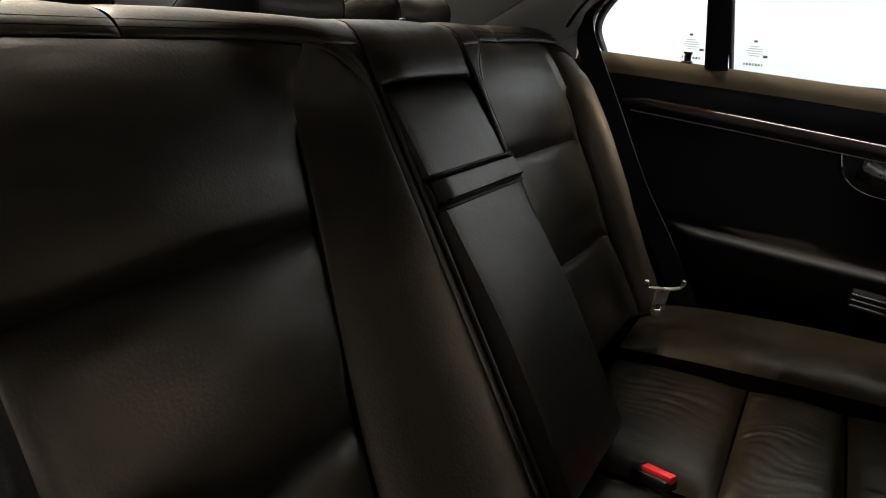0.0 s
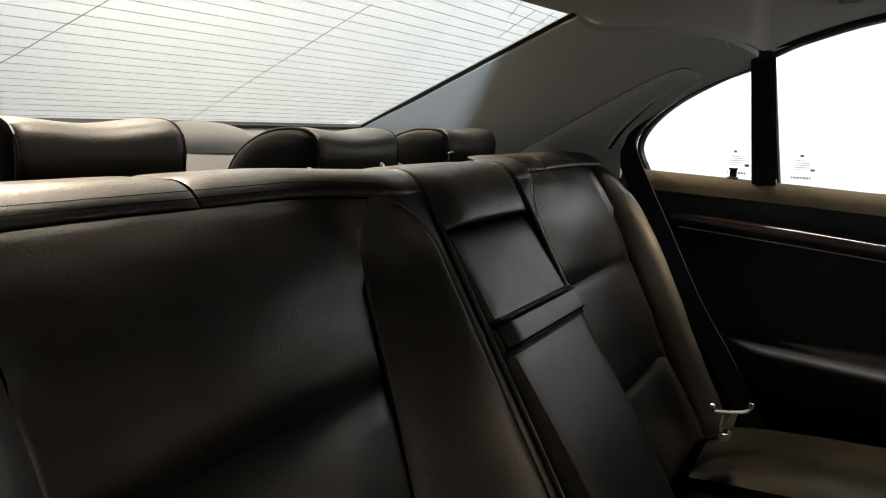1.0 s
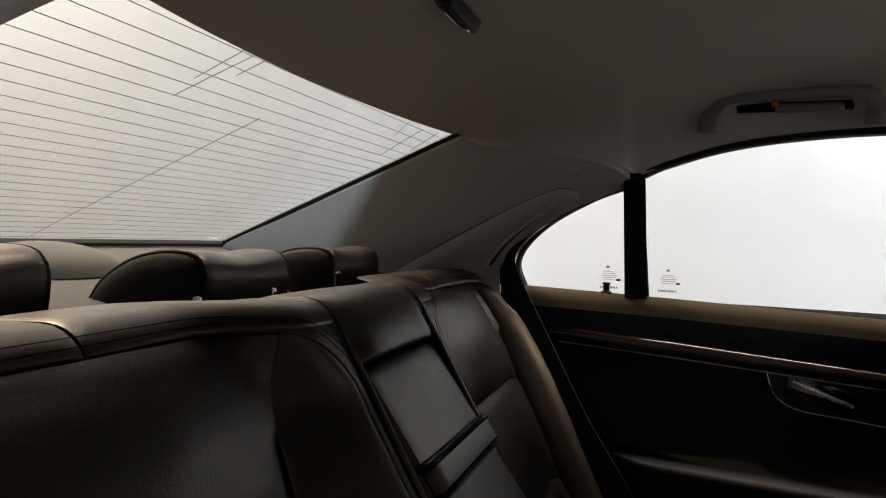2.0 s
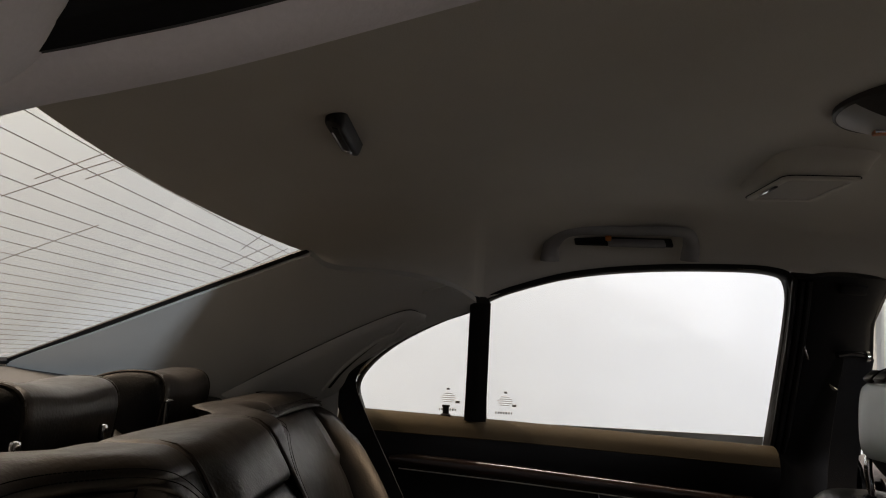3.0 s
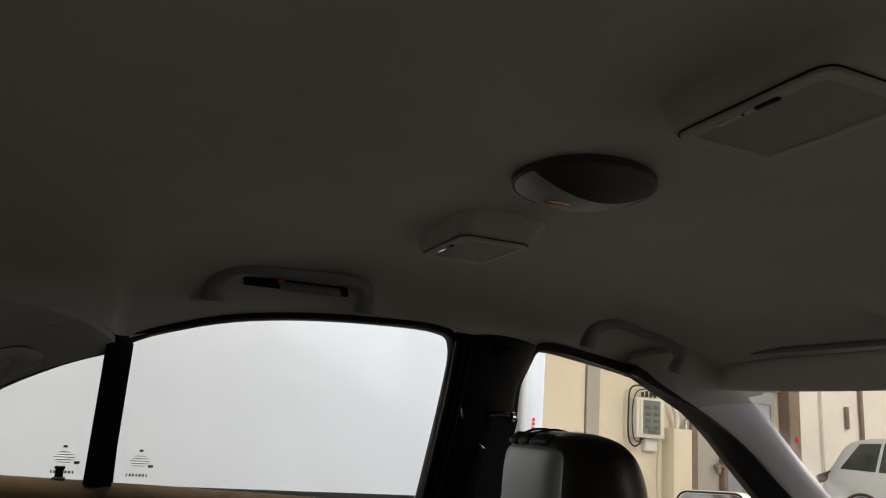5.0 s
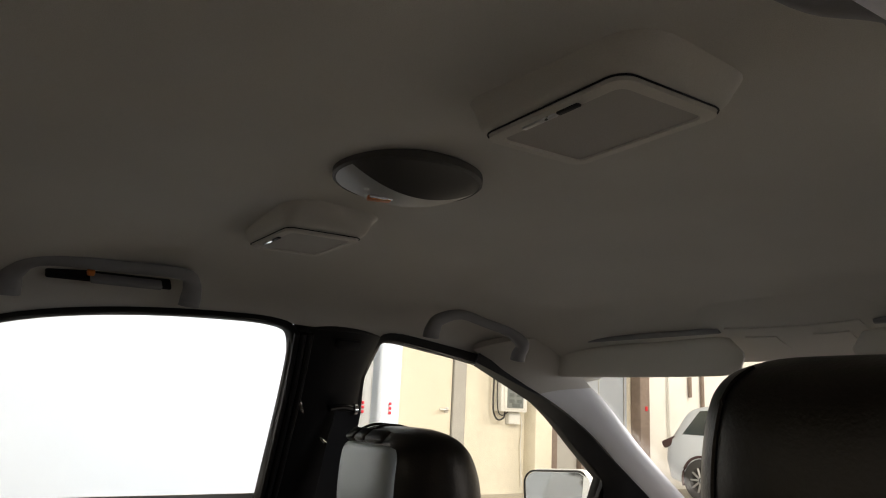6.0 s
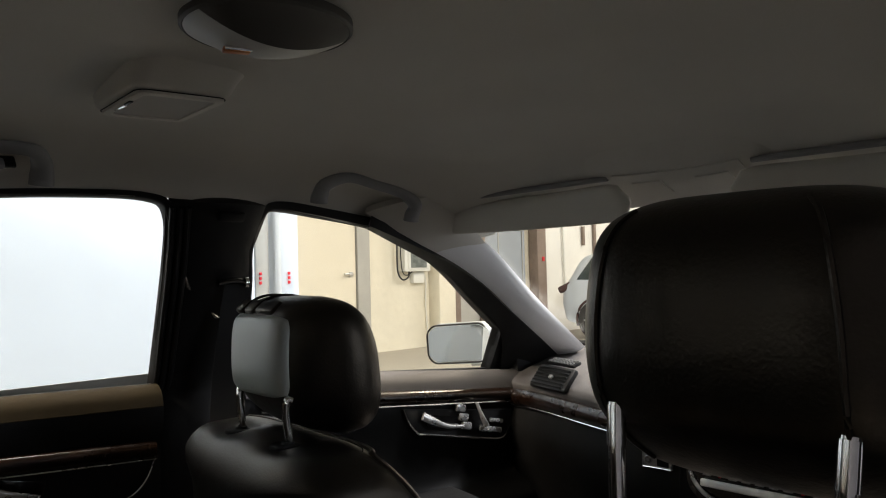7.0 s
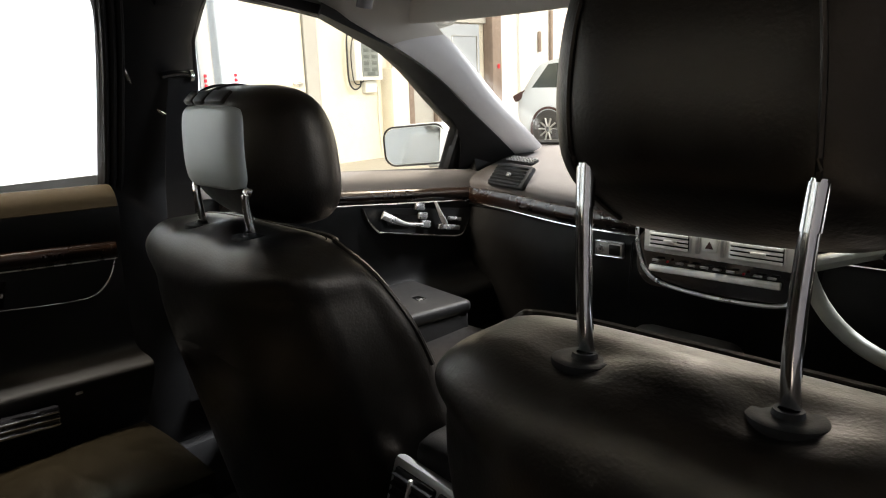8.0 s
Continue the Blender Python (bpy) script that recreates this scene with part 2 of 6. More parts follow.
def tube(points, radius, n=10, flat=1.0, up=(0, 0, 1), steps=0, ends=True):
    """A round or flattened bar along a curve. radius: one number, or one for each point."""
    p = spline(points, steps) if steps else np.array(points, float)
    r = np.interp(np.linspace(0, 1, len(p)), np.linspace(0, 1, np.size(radius)), np.atleast_1d(radius)) if np.size(radius) > 1 \
        else np.full(len(p), float(radius))
    t = np.gradient(p, axis=0)
    t /= np.linalg.norm(t, axis=1)[:, None] + 1e-12
    verts = []
    for i in range(len(p)):
        u = np.array(up, float)
        if abs(u @ t[i]) > 0.95:
            u = np.array((1.0, 0, 0)) if abs(t[i][0]) < 0.9 else np.array((0, 1.0, 0))
        s = np.cross(t[i], u)
        s /= np.linalg.norm(s)
        w = np.cross(s, t[i])
        for k in range(n):
            a = 2 * math.pi * k / n
            verts.append(p[i] + r[i] * (math.cos(a) * s + math.sin(a) * w * flat))
    faces = quads(len(p), n, wrap=True)
    if ends:
        faces += [tuple(range(n - 1, -1, -1)), tuple((len(p) - 1) * n + k for k in range(n))]
    return verts, faces


def rbox(size, r=0.004, m=None, seg=2):
    """A box with rounded edges, placed by m."""
    bm = bmesh.new()
    bmesh.ops.create_cube(bm, size=1.0)
    bmesh.ops.scale(bm, vec=size, verts=bm.verts)
    if r:
        bmesh.ops.bevel(bm, geom=bm.edges[:], offset=min(r, min(size) * 0.49), segments=seg, affect="EDGES", profile=0.5)
    bm.verts.index_update()
    mm = m or Matrix()
    out = [mm @ v.co for v in bm.verts], [tuple(v.index for v in f.verts) for f in bm.faces]
    bm.free()
    return out


def at_box(x, y, z, sx, sy, sz, r=0.004, rx=0, ry=0, rz=0, seg=2):
    return rbox((sx, sy, sz), r, pose(x, y, z, rx, ry, rz), seg)


def disc(radius, depth, m, n=28, r=0.0, inner=0.0):
    """A turned disc or ring along local z, with softened rims."""
    prof = [(inner, depth / 2), (radius - r, depth / 2), (radius, depth / 2 - r), (radius, -depth / 2 + r), (radius - r, -depth / 2), (inner, -depth / 2)]
    return lathe(prof, m, n)


def lathe(prof, m, n=28):
    verts, faces, k = [], [], len(prof)
    for i in range(n):
        a = 2 * math.pi * i / n
        verts += [m @ Vector((p[0] * math.cos(a), p[0] * math.sin(a), p[1])) for p in prof]
    for i in range(n):
        for j in range(k - 1):
            faces.append((i * k + j, ((i + 1) % n) * k + j, ((i + 1) % n) * k + j + 1, i * k + j + 1))
    return verts, faces


def prism(outline, to3, depth):
    """A flat plate: a 2D outline laid into space by to3(u, v, d) from d = 0 to depth."""
    n = len(outline)
    verts = [to3(u, v, 0) for u, v in outline] + [to3(u, v, depth) for u, v in outline]
    return verts, [tuple(range(n)), tuple(range(2 * n - 1, n - 1, -1))] + [(i, (i + 1) % n, n + (i + 1) % n, n + i) for i in range(n)]


def rounded(w, h, r, n=5):
    """The outline of a rounded rectangle about the origin."""
    return [(sx * (w / 2 - r) + r * math.cos(a), sy * (h / 2 - r) + r * math.sin(a))
            for sx, sy, a0 in ((1, 1, 0), (-1, 1, 90), (-1, -1, 180), (1, -1, 270)) for a in [radians(a0 + 90 * k / n) for k in range(n + 1)]]


def loft(rings, caps=True):
    n = len(rings[0])
    verts = [v for r in rings for v in r]
    faces = quads(len(rings), n, wrap=True)
    if caps:
        faces += [tuple(range(n)), tuple((len(rings) - 1) * n + k for k in range(n - 1, -1, -1))]
    return verts, faces


def join(*shapes):
    verts, faces = [], []
    for v, f in shapes:
        k = len(verts)
        verts += [tuple(p) for p in v]
        faces += [tuple(i + k for i in q) for q in f]
    return verts, faces


def stitch(points, parent, steps=60, r=0.0011, off=(0, 0, 0.001)):
    """A line of thread with gaps, laid along a seam."""
    p = spline(points, steps) + np.array(off)
    shapes = [tube([p[i] + (p[i + 1] - p[i]) * 0.15, p[i] + (p[i + 1] - p[i]) * 0.85], r, 5) for i in range(len(p) - 1)]
    return part("stitching", join(*shapes), THREAD, parent)


def smooth(a, b, t):
    u = min(max((t - a) / (b - a), 0.0), 1.0)
    return u * u * (3 - 2 * u)


# ---- the car's shell ----
def side_x(y, z):
    """Half width of the glasshouse at a place along and up the car."""
    sill = 0.75 - 0.12 * max(0.0, 0.3 - y)
    lean = 0.69 + 0.31 * min(max((0.5 - y) / 0.5, 0.0), 1.0)
    return sill - lean * (z - 0.95)


def side(y, z, s=-1, out=0.0):
    """A point of the side; s = -1: the car's left, 1: its right; out: metres outwards."""
    return np.array((s * (side_x(y, z) + out), y, z))


QUARTER = [(0.203, 0.954), (0.206, 1.152), (0.149, 1.129), (0.077, 1.089), (0.026, 1.046), (0.002, 1.006), (0.008, 0.962)]
REAR_DOOR = [(0.248, 0.950), (0.234, 1.170), (0.279, 1.190), (0.375, 1.219), (0.497, 1.238), (0.630, 1.246), (0.726, 1.245), (0.760, 1.226),
             (0.777, 1.151), (0.804, 0.928)]
FRONT_DOOR = [(0.985, 0.924), (0.950, 1.090), (0.926, 1.172), (0.930, 1.225), (0.954, 1.236), (1.032, 1.229), (1.165, 1.212), (1.258, 1.190),
              (1.409, 1.123), (1.551, 1.043), (1.690, 0.966), (1.722, 0.853), (1.319, 0.889)]


def outline(points, corners, n=10):
    """A closed outline: smooth runs between the corners, which stay sharp."""
    k, out = len(points), []
    for a, b in zip(corners, corners[1:] + [corners[0] + k]):
        run = [points[i % k] for i in range(a, b + 1)]
        out += [tuple(p) for p in spline(run, max(2, n if len(run) > 2 else 2))[:-1]]
    return out


QUARTER_LINE = outline(QUARTER, [0, 1, 6], 22)
REAR_LINE = outline(REAR_DOOR, [0, 1, 9], 36)
FRONT_LINE = outline(FRONT_DOOR, [0, 10, 11, 12], 44)


def grown(line, d):
    """The outline moved outwards by d."""
    p = np.array(line)
    t = np.roll(p, -1, 0) - np.roll(p, 1, 0)
    t /= np.linalg.norm(t, axis=1)[:, None] + 1e-9
    nrm = np.stack([t[:, 1], -t[:, 0]], 1)
    area = np.sum(p[:, 0] * np.roll(p[:, 1], -1) - np.roll(p[:, 0], -1) * p[:, 1])
    return p + nrm * d * (1 if area > 0 else -1)


def pane(line, s, material, parent, name="pane"):
    p = grown(line, 0.012)
    ob = part(name, prism([tuple(q) for q in p], lambda u, v, d: tuple(side(u, v, s, 0.022 + d)), 0.004), material, parent, sharp=30)
    ob.visible_shadow = False
    return ob


def surround(line, s, widths, parent, name="seal", material=RUBBER, inset=0.0, depth=0.03):
    """The frame round an opening: a band from the outline outwards, with a rounded lip."""
    a, rings = np.array(line), []
    for d, o in ((0.0, 0.028), (0.0, 0.004), (0.004, 0.0), (widths, inset), (widths, depth)):
        q = grown(line, d) if d else a
        rings.append([tuple(side(u, v, s, o)) for u, v in q])
    n = len(a)
    verts = [v for r in rings for v in r]
    return part(name, (verts, quads(len(rings), n, wrap=True)), material, parent, sharp=50)


ROOF_EDGE = [(-0.30, 0.40, 1.17), (-0.053, 0.424, 1.222), (-0.021, 0.452, 1.2085), (0.08, 0.470, 1.2045), (0.162, 0.490, 1.196), (0.206, 0.512, 1.184), (0.226, 0.545, 1.173),
             (0.279, 0.547, 1.196), (0.375, 0.545, 1.224), (0.497, 0.549, 1.243), (0.63, 0.544, 1.250), (0.75, 0.545, 1.249), (0.86, 0.546, 1.246), (0.954, 0.552, 1.240),
             (1.032, 0.558, 1.230), (1.155, 0.571, 1.211), (1.30, 0.555, 1.170), (1.42, 0.53, 1.190), (1.47, 0.50, 1.205)]
ROOF_MID = [(-0.30, 1.168), (-0.09, 1.238), (0.08, 1.288), (0.30, 1.325), (0.62, 1.357), (0.95, 1.350), (1.20, 1.315), (1.35, 1.262), (1.47, 1.222)]


def along(table, y, k):
    return float(np.interp(y, [r[0] for r in table], [r[k] for r in table]))


def roof_z(x, y):
    edge, ze, zc = along(ROOF_EDGE, y, 1), along(ROOF_EDGE, y, 2), along(ROOF_MID, y, 1)
    ze += 0.026 * smooth(0.2, 0.5, x) * smooth(-0.05, 0.1, y)
    u = min(abs(x) / edge, 1.0)
    return ze + (zc - ze) * (1 - u ** 2.9) ** 0.52 + 0.016 * smooth(0.25, 0.5, x) * smooth(-0.05, 0.1, y)


def headliner():
    ys = sorted(set(np.linspace(-0.062, 1.45, 90).round(4)) | {0.206, 0.226, 0.18})
    rows = []
    for y in ys:
        edge = along(ROOF_EDGE, y, 1)
        bow = 0.052 * max(0, 1 - (y + 0.062) / 0.2)                       # the rear edge bows back in the middle
        us = np.sin(np.linspace(-1, 1, 61) * math.pi / 2)
        row = []
        for u in us:
            yy, b = y - bow * (1 - u * u), 1 - u * u
            under_glass = 1.228 - 0.334 * (-0.057 - 0.03 * b - yy) + 0.012 * b
            row.append((u * edge, yy, min(roof_z(u * edge, y), under_glass - 0.001) if y < 0.0 else roof_z(u * edge, y)))
        rows.append(row)
    whole("ceiling", slab(rows, -0.012, (0, 0, 1)), LINER, "grey-beige woven cloth headliner of the car's roof", "ceiling", kind="structure", sharp=60)
    # the metal roof skin over it
    rows = []
    for y in np.linspace(-0.064, 1.50, 40):
        edge = along(ROOF_EDGE, y, 1) + 0.045
        us = np.sin(np.linspace(-1, 1, 41) * math.pi / 2)
        rows.append([(u * edge, y - 0.03 * (1 - u * u) * max(0, 1 - (y + 0.064) / 0.2),
                      along(ROOF_EDGE, y, 2) + 0.012 + 0.040 * smooth(0.2, 0.8, u) * smooth(-0.05, 0.1, y) + (along(ROOF_MID, y, 1) + 0.045 - along(ROOF_EDGE, y, 2)) * (1 - abs(u) ** 2.9) ** 0.52) for u in us])
    whole("roof_skin", slab(rows, -0.004, (0, 0, 1)), SILVER_PAINT, "silver painted metal roof skin above the headliner", "car roof", kind="structure", sharp=60)


headliner()


def coons(top, bottom, left, right, nu, nv):
    """A patch filling four curves: top and bottom run in u, left (u = 0) and right (u = 1) in v."""
    t, b, l, r = spline(top, nu), spline(bottom, nu), spline(left, nv), spline(right, nv)
    out = np.zeros((nu, nv, 3))
    for i in range(nu):
        u = i / (nu - 1)
        for j in range(nv):
            v = j / (nv - 1)
            out[i, j] = (1 - v) * t[i] + v * b[i] + (1 - u) * l[j] + u * r[j] \
                - ((1 - u) * (1 - v) * t[0] + u * (1 - v) * t[-1] + (1 - u) * v * b[0] + u * v * b[-1])
    return out


def flip(p, s):
    """Points of the left side laid on side s."""
    return [(-s * x, y, z) for x, y, z in p]


GLASS_TOP, GLASS_LOW = (-0.415, -0.053, 1.228), (-0.668, -0.678, 1.019)


def rear_pillar(s):
    """The trim between the rear glass and the side window."""
    name = "pillar_trim_" + ("left" if s < 0 else "right")
    top = flip([(-0.549, 0.220, 1.170), (-0.512, 0.203, 1.1815), (-0.480, 0.160, 1.1985), (-0.459, 0.080, 1.208), (-0.443, -0.021, 1.211), GLASS_TOP], s)
    front = flip([(-0.549, 0.220, 1.170), (-0.563, 0.130, 1.131), (-0.583, 0.060, 1.089), (-0.612, -0.004, 1.046), (-0.645, -0.030, 1.006), (-0.672, -0.034, 0.95)], s)
    bottom = flip([(-0.672, -0.034, 0.95), (-0.675, -0.235, 0.948), (-0.69, -0.45, 0.96), (-0.70, -0.70, 0.975)], s)
    rear = flip([GLASS_TOP, (-0.50, -0.262, 1.158), (-0.585, -0.47, 1.088), GLASS_LOW, (-0.70, -0.70, 0.975)], s)
    p = coons(top, bottom, front, rear, 40, 30)
    for i in range(40):                                                  # a soft crease runs down from the glass corner
        for j in range(30):
            u, v = i / 39, j / 29
            c = 1 - 0.86 * v
            h = (min(u / c, 1.0) ** 1.3 if u < c else (1 - u) / max(1 - c, 1e-3)) * 0.012 * v ** 0.6
            p[i, j] += np.array((-s * 0.9, 0.0, -0.25)) * h * (1 - smooth(0.88, 1.0, v) * 0.6)
    clear = lambda y: 0.016 * smooth(0.100, 0.135, y) if s > 0 else 0.0      # the right one tucks behind the roof edge trim
    away = lambda y: 0.045 * smooth(-0.12, 0.10, y) if s > 0 else 0.0
    for q in p.reshape(-1, 3):
        q[2] += clear(q[1])
        q[0] += away(q[1])
    root = thing(name, (s * 0.66, -0.2, 0.95), "light grey cloth-covered rear roof pillar trim", "pillar trim", kind="structure")
    n = np.cross(np.gradient(p, axis=0), np.gradient(p, axis=1))
    p = p - n / (np.linalg.norm(n, axis=2)[..., None] + 1e-12) * 0.012 * s
    part("panel", slab(p, -0.012 * s), TRIM, root, sharp=60)

    def on(y, z):
        """Half width of the trim's inner face."""
        q = p.reshape(-1, 3)
        near = q[np.argsort((q[:, 1] - y) ** 2 + (q[:, 2] - z) ** 2)[:9]]
        fit = np.linalg.lstsq(np.stack([np.ones(9), near[:, 1] - y, near[:, 2] - z], 1), np.abs(near[:, 0]), rcond=None)[0]
        return float(fit[0])
    # the sheet metal outside it
    outer = coons(*[[(x - 0.035 * np.sign(x) * -1, y, z + 0.012) for x, y, z in c] for c in (top, bottom, front, rear)], 14, 12)
    part("outer_panel", slab(outer, -0.003 * s), SILVER_PAINT, root)
    # belt cover, with the joint along its upper edge
    up = spline([(0.128, 1.138), (0.099, 1.146), (0.033, 1.121), (-0.058, 1.078), (-0.166, 1.024), (-0.248, 0.979)], 36)
    lo = spline([(0.128, 1.131), (0.060, 1.090), (-0.002, 1.047), (-0.028, 1.006), (-0.060, 0.985), (-0.16, 0.962)], 36)
    sheet = []
    for a, b in zip(up, lo):
        row = []
        for k in range(9):
            y, z = a + (b - a) * k / 8
            lift = 0.007 * (1 - (abs(k - 4) / 4) ** 6)
            row.append((s * (on(y, z) - lift - 0.001), y, z - lift * 0.3 + clear(y)))
        sheet.append(row)
    # the right cover takes the lit copy, so it is paler than the left
    cover = part("belt_cover", slab(sheet, 0.004 * s), TRIM if s < 0 else TRIM_LIT, root, "smooth grey plastic belt cover", sharp=60)
    if s > 0:
        return
    slot = spline([(0.085, 1.118), (0.050, 1.100), (-0.010, 1.052), (-0.050, 1.008)], 20)
    part("slot", tube([(s * (on(y, z) - 0.0105), y, z) for y, z in slot], [0.003, 0.008, 0.009, 0.009], 8, flat=0.5, up=(s, 0, 0.4)), PLASTIC, cover, "dark belt slot")
    rim = [(s * (on(y, z) - 0.0115), y + dy, z + dz) for (y, z), dy, dz in
           [(q, 0.006, 0.008) for q in slot[::-1]] + [((0.09, 1.132), 0.004, 0.0)] + [(q, -0.006, -0.010) for q in slot]]
    part("slot_rim", tube(rim, 0.0032, 6, steps=60), TRIM, cover)
    part("joint", tube([(s * (on(y, z) - 0.002), y, z) for y, z in up], 0.0016, 5), RUBBER, cover, "dark joint line")
    y, z = 0.150, 1.176
    f0, fy, fz = on(y, z), (on(y + 0.01, z) - on(y - 0.01, z)) / 0.02, (on(y, z + 0.01) - on(y, z - 0.01)) / 0.02
    n = np.array((1.0, fy, fz)) / math.sqrt(1 + fy * fy + fz * fz)
    a = np.array((-(fy + 0.30 * fz), 1.0, 0.30))
    a /= np.linalg.norm(a)
    b = np.cross(n, a)
    v, f = prism(rounded(0.050, 0.030, 0.008), lambda u, w, d: tuple(np.array((-f0, y, z)) + a * u + b * w + n * (d + 0.001)), 0.003)
    part("emblem_plate", (v, f), TRIM, root, "small raised plastic plate")


for s in (-1, 1):
    rear_pillar(s)


def roof_rail():
    """The padded edge of the roof lining over the open doorway, and the door's black seal outside it."""
    root = thing("trim", (0.53, 0.4, 1.2), "padded roof edge trim over the open doorway, side light put into its pale colour", "roof trim", kind="structure")
    out = spline([(0.566, 0.055, 1.112), (0.558, 0.096, 1.1335), (0.556, 0.122, 1.1415), (0.554, 0.154, 1.1515), (0.550, 0.24, 1.182), (0.548, 0.375, 1.222), (0.546, 0.55, 1.242), (0.545, 0.76, 1.246)], 50)
    low = spline([(0.545, 0.045, 1.122), (0.534, 0.088, 1.1420), (0.530, 0.116, 1.1510), (0.527, 0.145, 1.1605), (0.522, 0.24, 1.193), (0.516, 0.375, 1.232), (0.510, 0.55, 1.252), (0.510, 0.76, 1.256)], 50)
    rows = []
    for a, b in zip(out, low):
        row = [a + np.array((0.006, 0.0, 0.012))] + [a + (b - a) * k / 6 - np.array((0, 0, 0.004 * math.sin(math.pi * k / 6))) for k in range(7)]
        row += [b + np.array((-0.006, 0, 0.004)), b + np.array((-0.012, 0, 0.014)), b + np.array((-0.020, 0, 0.045))]
        rows.append(row)
    part("pad", slab(rows, 0.006), TRIM_LIT, root, sharp=60)
    part("door_seal", tube([a + np.array((0.010, 0, 0.004)) for a in out], 0.0085, 8), RUBBER, root, "black rubber door seal")
    frame = [[a + np.array((0.012 + 0.012 * k, 0, 0.006 + 0.012 * k)) for k in range(5)] for a in out]
    part("body_flange", slab(frame, 0.004), RUBBER, root, "black sheet metal edge")


roof_rail()


def rear_window():
    root = thing("window_1", (0, -0.7, 1.0), "wide sloping rear windscreen with heater wires", "rear window", kind="structure")

    def at(u, v, lift=0.0):
        """u: -1 left to 1 right; v: 0 at the roof, 1 at the shelf."""
        e = np.array(GLASS_TOP) * (1 - v) + np.array(GLASS_LOW) * v
        bulge = 1 - u * u
        return np.array((-e[0] * u, e[1] - (0.03 + 0.05 * v) * bulge - 0.004, e[2] + 0.012 * bulge * (1 - v) + lift + 0.004))

    grid = [[at(u, v) for v in np.linspace(0.0, 1.04, 16)] for u in np.linspace(-1.05, 1.05, 30)]
    ob = part("pane", slab(grid, 0.004), REAR_GLASS, root)
    ob.visible_shadow = False
    for k in range(25):
        v = 0.045 + 0.92 * k / 24
        part("heater_wire", tube([at(u, v, -0.003) for u in np.linspace(-0.985, 0.985, 22)], 0.00042, 4), WIRE, root)
    for pts in ([(-0.30, 0.98), (-0.22, 0.50), (-0.15, 0.19)], [(0.42, 0.98), (0.45, 0.65), (0.50, 0.36)], [(0.19, 0.20), (0.25, 0.02)], [(0.24, 0.14), (0.30, 0.02)], [(0.17, 0.10), (0.20, 0.02)],
                [(-0.86, 0.20), (-0.80, 0.04)], [(-0.74, 0.10), (-0.66, 0.02)], [(-0.95, 0.14), (-0.90, 0.03)]):
        part("aerial_wire", tube([at(u, v, -0.0035) for u, v in spline(pts, 14)], 0.00055, 4), WIRE, root)
    for u in (-1, 1):
        part("edge_seal", tube([at(u * 0.995, v, -0.004) for v in np.linspace(0, 1, 20)], 0.0075, 6, flat=0.6), RUBBER, root)
    part("lower_seal", tube([at(u, 1.0, -0.006) for u in np.linspace(-1, 1, 30)], 0.008, 6), RUBBER, root)
    for k, w in enumerate((0.016, 0.022, 0.020, 0.024)):
        c = at(-0.93 + 0.02 * (k % 2), 0.93 + 0.012 * k, -0.0045)
        part("print_line", at_box(*c, w, 0.002, 0.0008, 0, rx=-18), PRINT, root)


rear_window()


def marks(s, y, z, parent):
    """The small printed approval marks at a pane's lower corner."""
    def bar(dy, dz, w, h):
        c = side(y + dy, z + dz, s, 0.0195)
        part("print_line", at_box(*c, 0.0006, w, h, 0, ry=s * -35), PRINT, parent)
    bar(0, 0.026, 0.006, 0.005)
    for k, w in enumerate((0.016, 0.024, 0.030, 0.026, 0.018)):
        bar(0.001 * (k % 2), 0.017 - 0.0042 * k, w, 0.0015)
    bar(0.019, 0.0, 0.008, 0.006)
    for k in range(7):
        bar(-0.016 + 0.0052 * k, -0.016, 0.0032 if k % 3 else 0.0022, 0.006)


def side_windows(s):
    n = "left" if s < 0 else "right"
    if s < 0:
        root = thing("window_2", (s * 0.75, 0.5, 0.95), "rear side window with a fixed quarter light, black seals", "car window", kind="structure")
        pane(REAR_LINE, s, GLASS, root)
        pane(QUARTER_LINE, s, GLASS, root, "quarter_pane")
        surround(REAR_LINE, s, 0.010, root)
        surround(QUARTER_LINE, s, 0.006, root)
        bar = [[side(0.2055 + 0.026 * k / 4 + 0.009 * (1 - (z - 0.94) / 0.24) * k / 4, z, s, -0.004 - 0.003 * (1 - (k / 2 - 1) ** 2)) for k in range(5)] for z in np.linspace(0.94, 1.178, 10)]
        part("divider_bar", slab(bar, 0.02 * -s), RUBBER, root, "black upright bar between the panes")
        lip = spline([(0.224, 1.172), (0.149, 1.137), (0.077, 1.097), (0.020, 1.052), (-0.008, 1.008), (-0.004, 0.955)], 30)
        part("chrome_lip", tube([side(y, z, s, 0.001) for y, z in lip], 0.0035, 6), STEEL, root, "thin bright edge of the door frame")
        edge = spline([(0.070, 1.106), (0.012, 1.060), (-0.022, 1.010), (-0.018, 0.960)], 24)
        part("frame_edge", tube([side(y, z, s, 0.010) for y, z in edge], 0.012, 8), RUBBER, root, "black edge of the door frame")
        marks(s, 0.170, 0.984, root)
        marks(s, 0.282, 0.982, root)
    root = thing("window_3" if s < 0 else "window_4", (s * 0.76, 1.3, 0.9), "front side window with black seal", "car window", kind="structure")
    pane(FRONT_LINE, s, GLASS, root)
    surround(FRONT_LINE, s, 0.016, root)


for s in (-1, 1):
    side_windows(s)


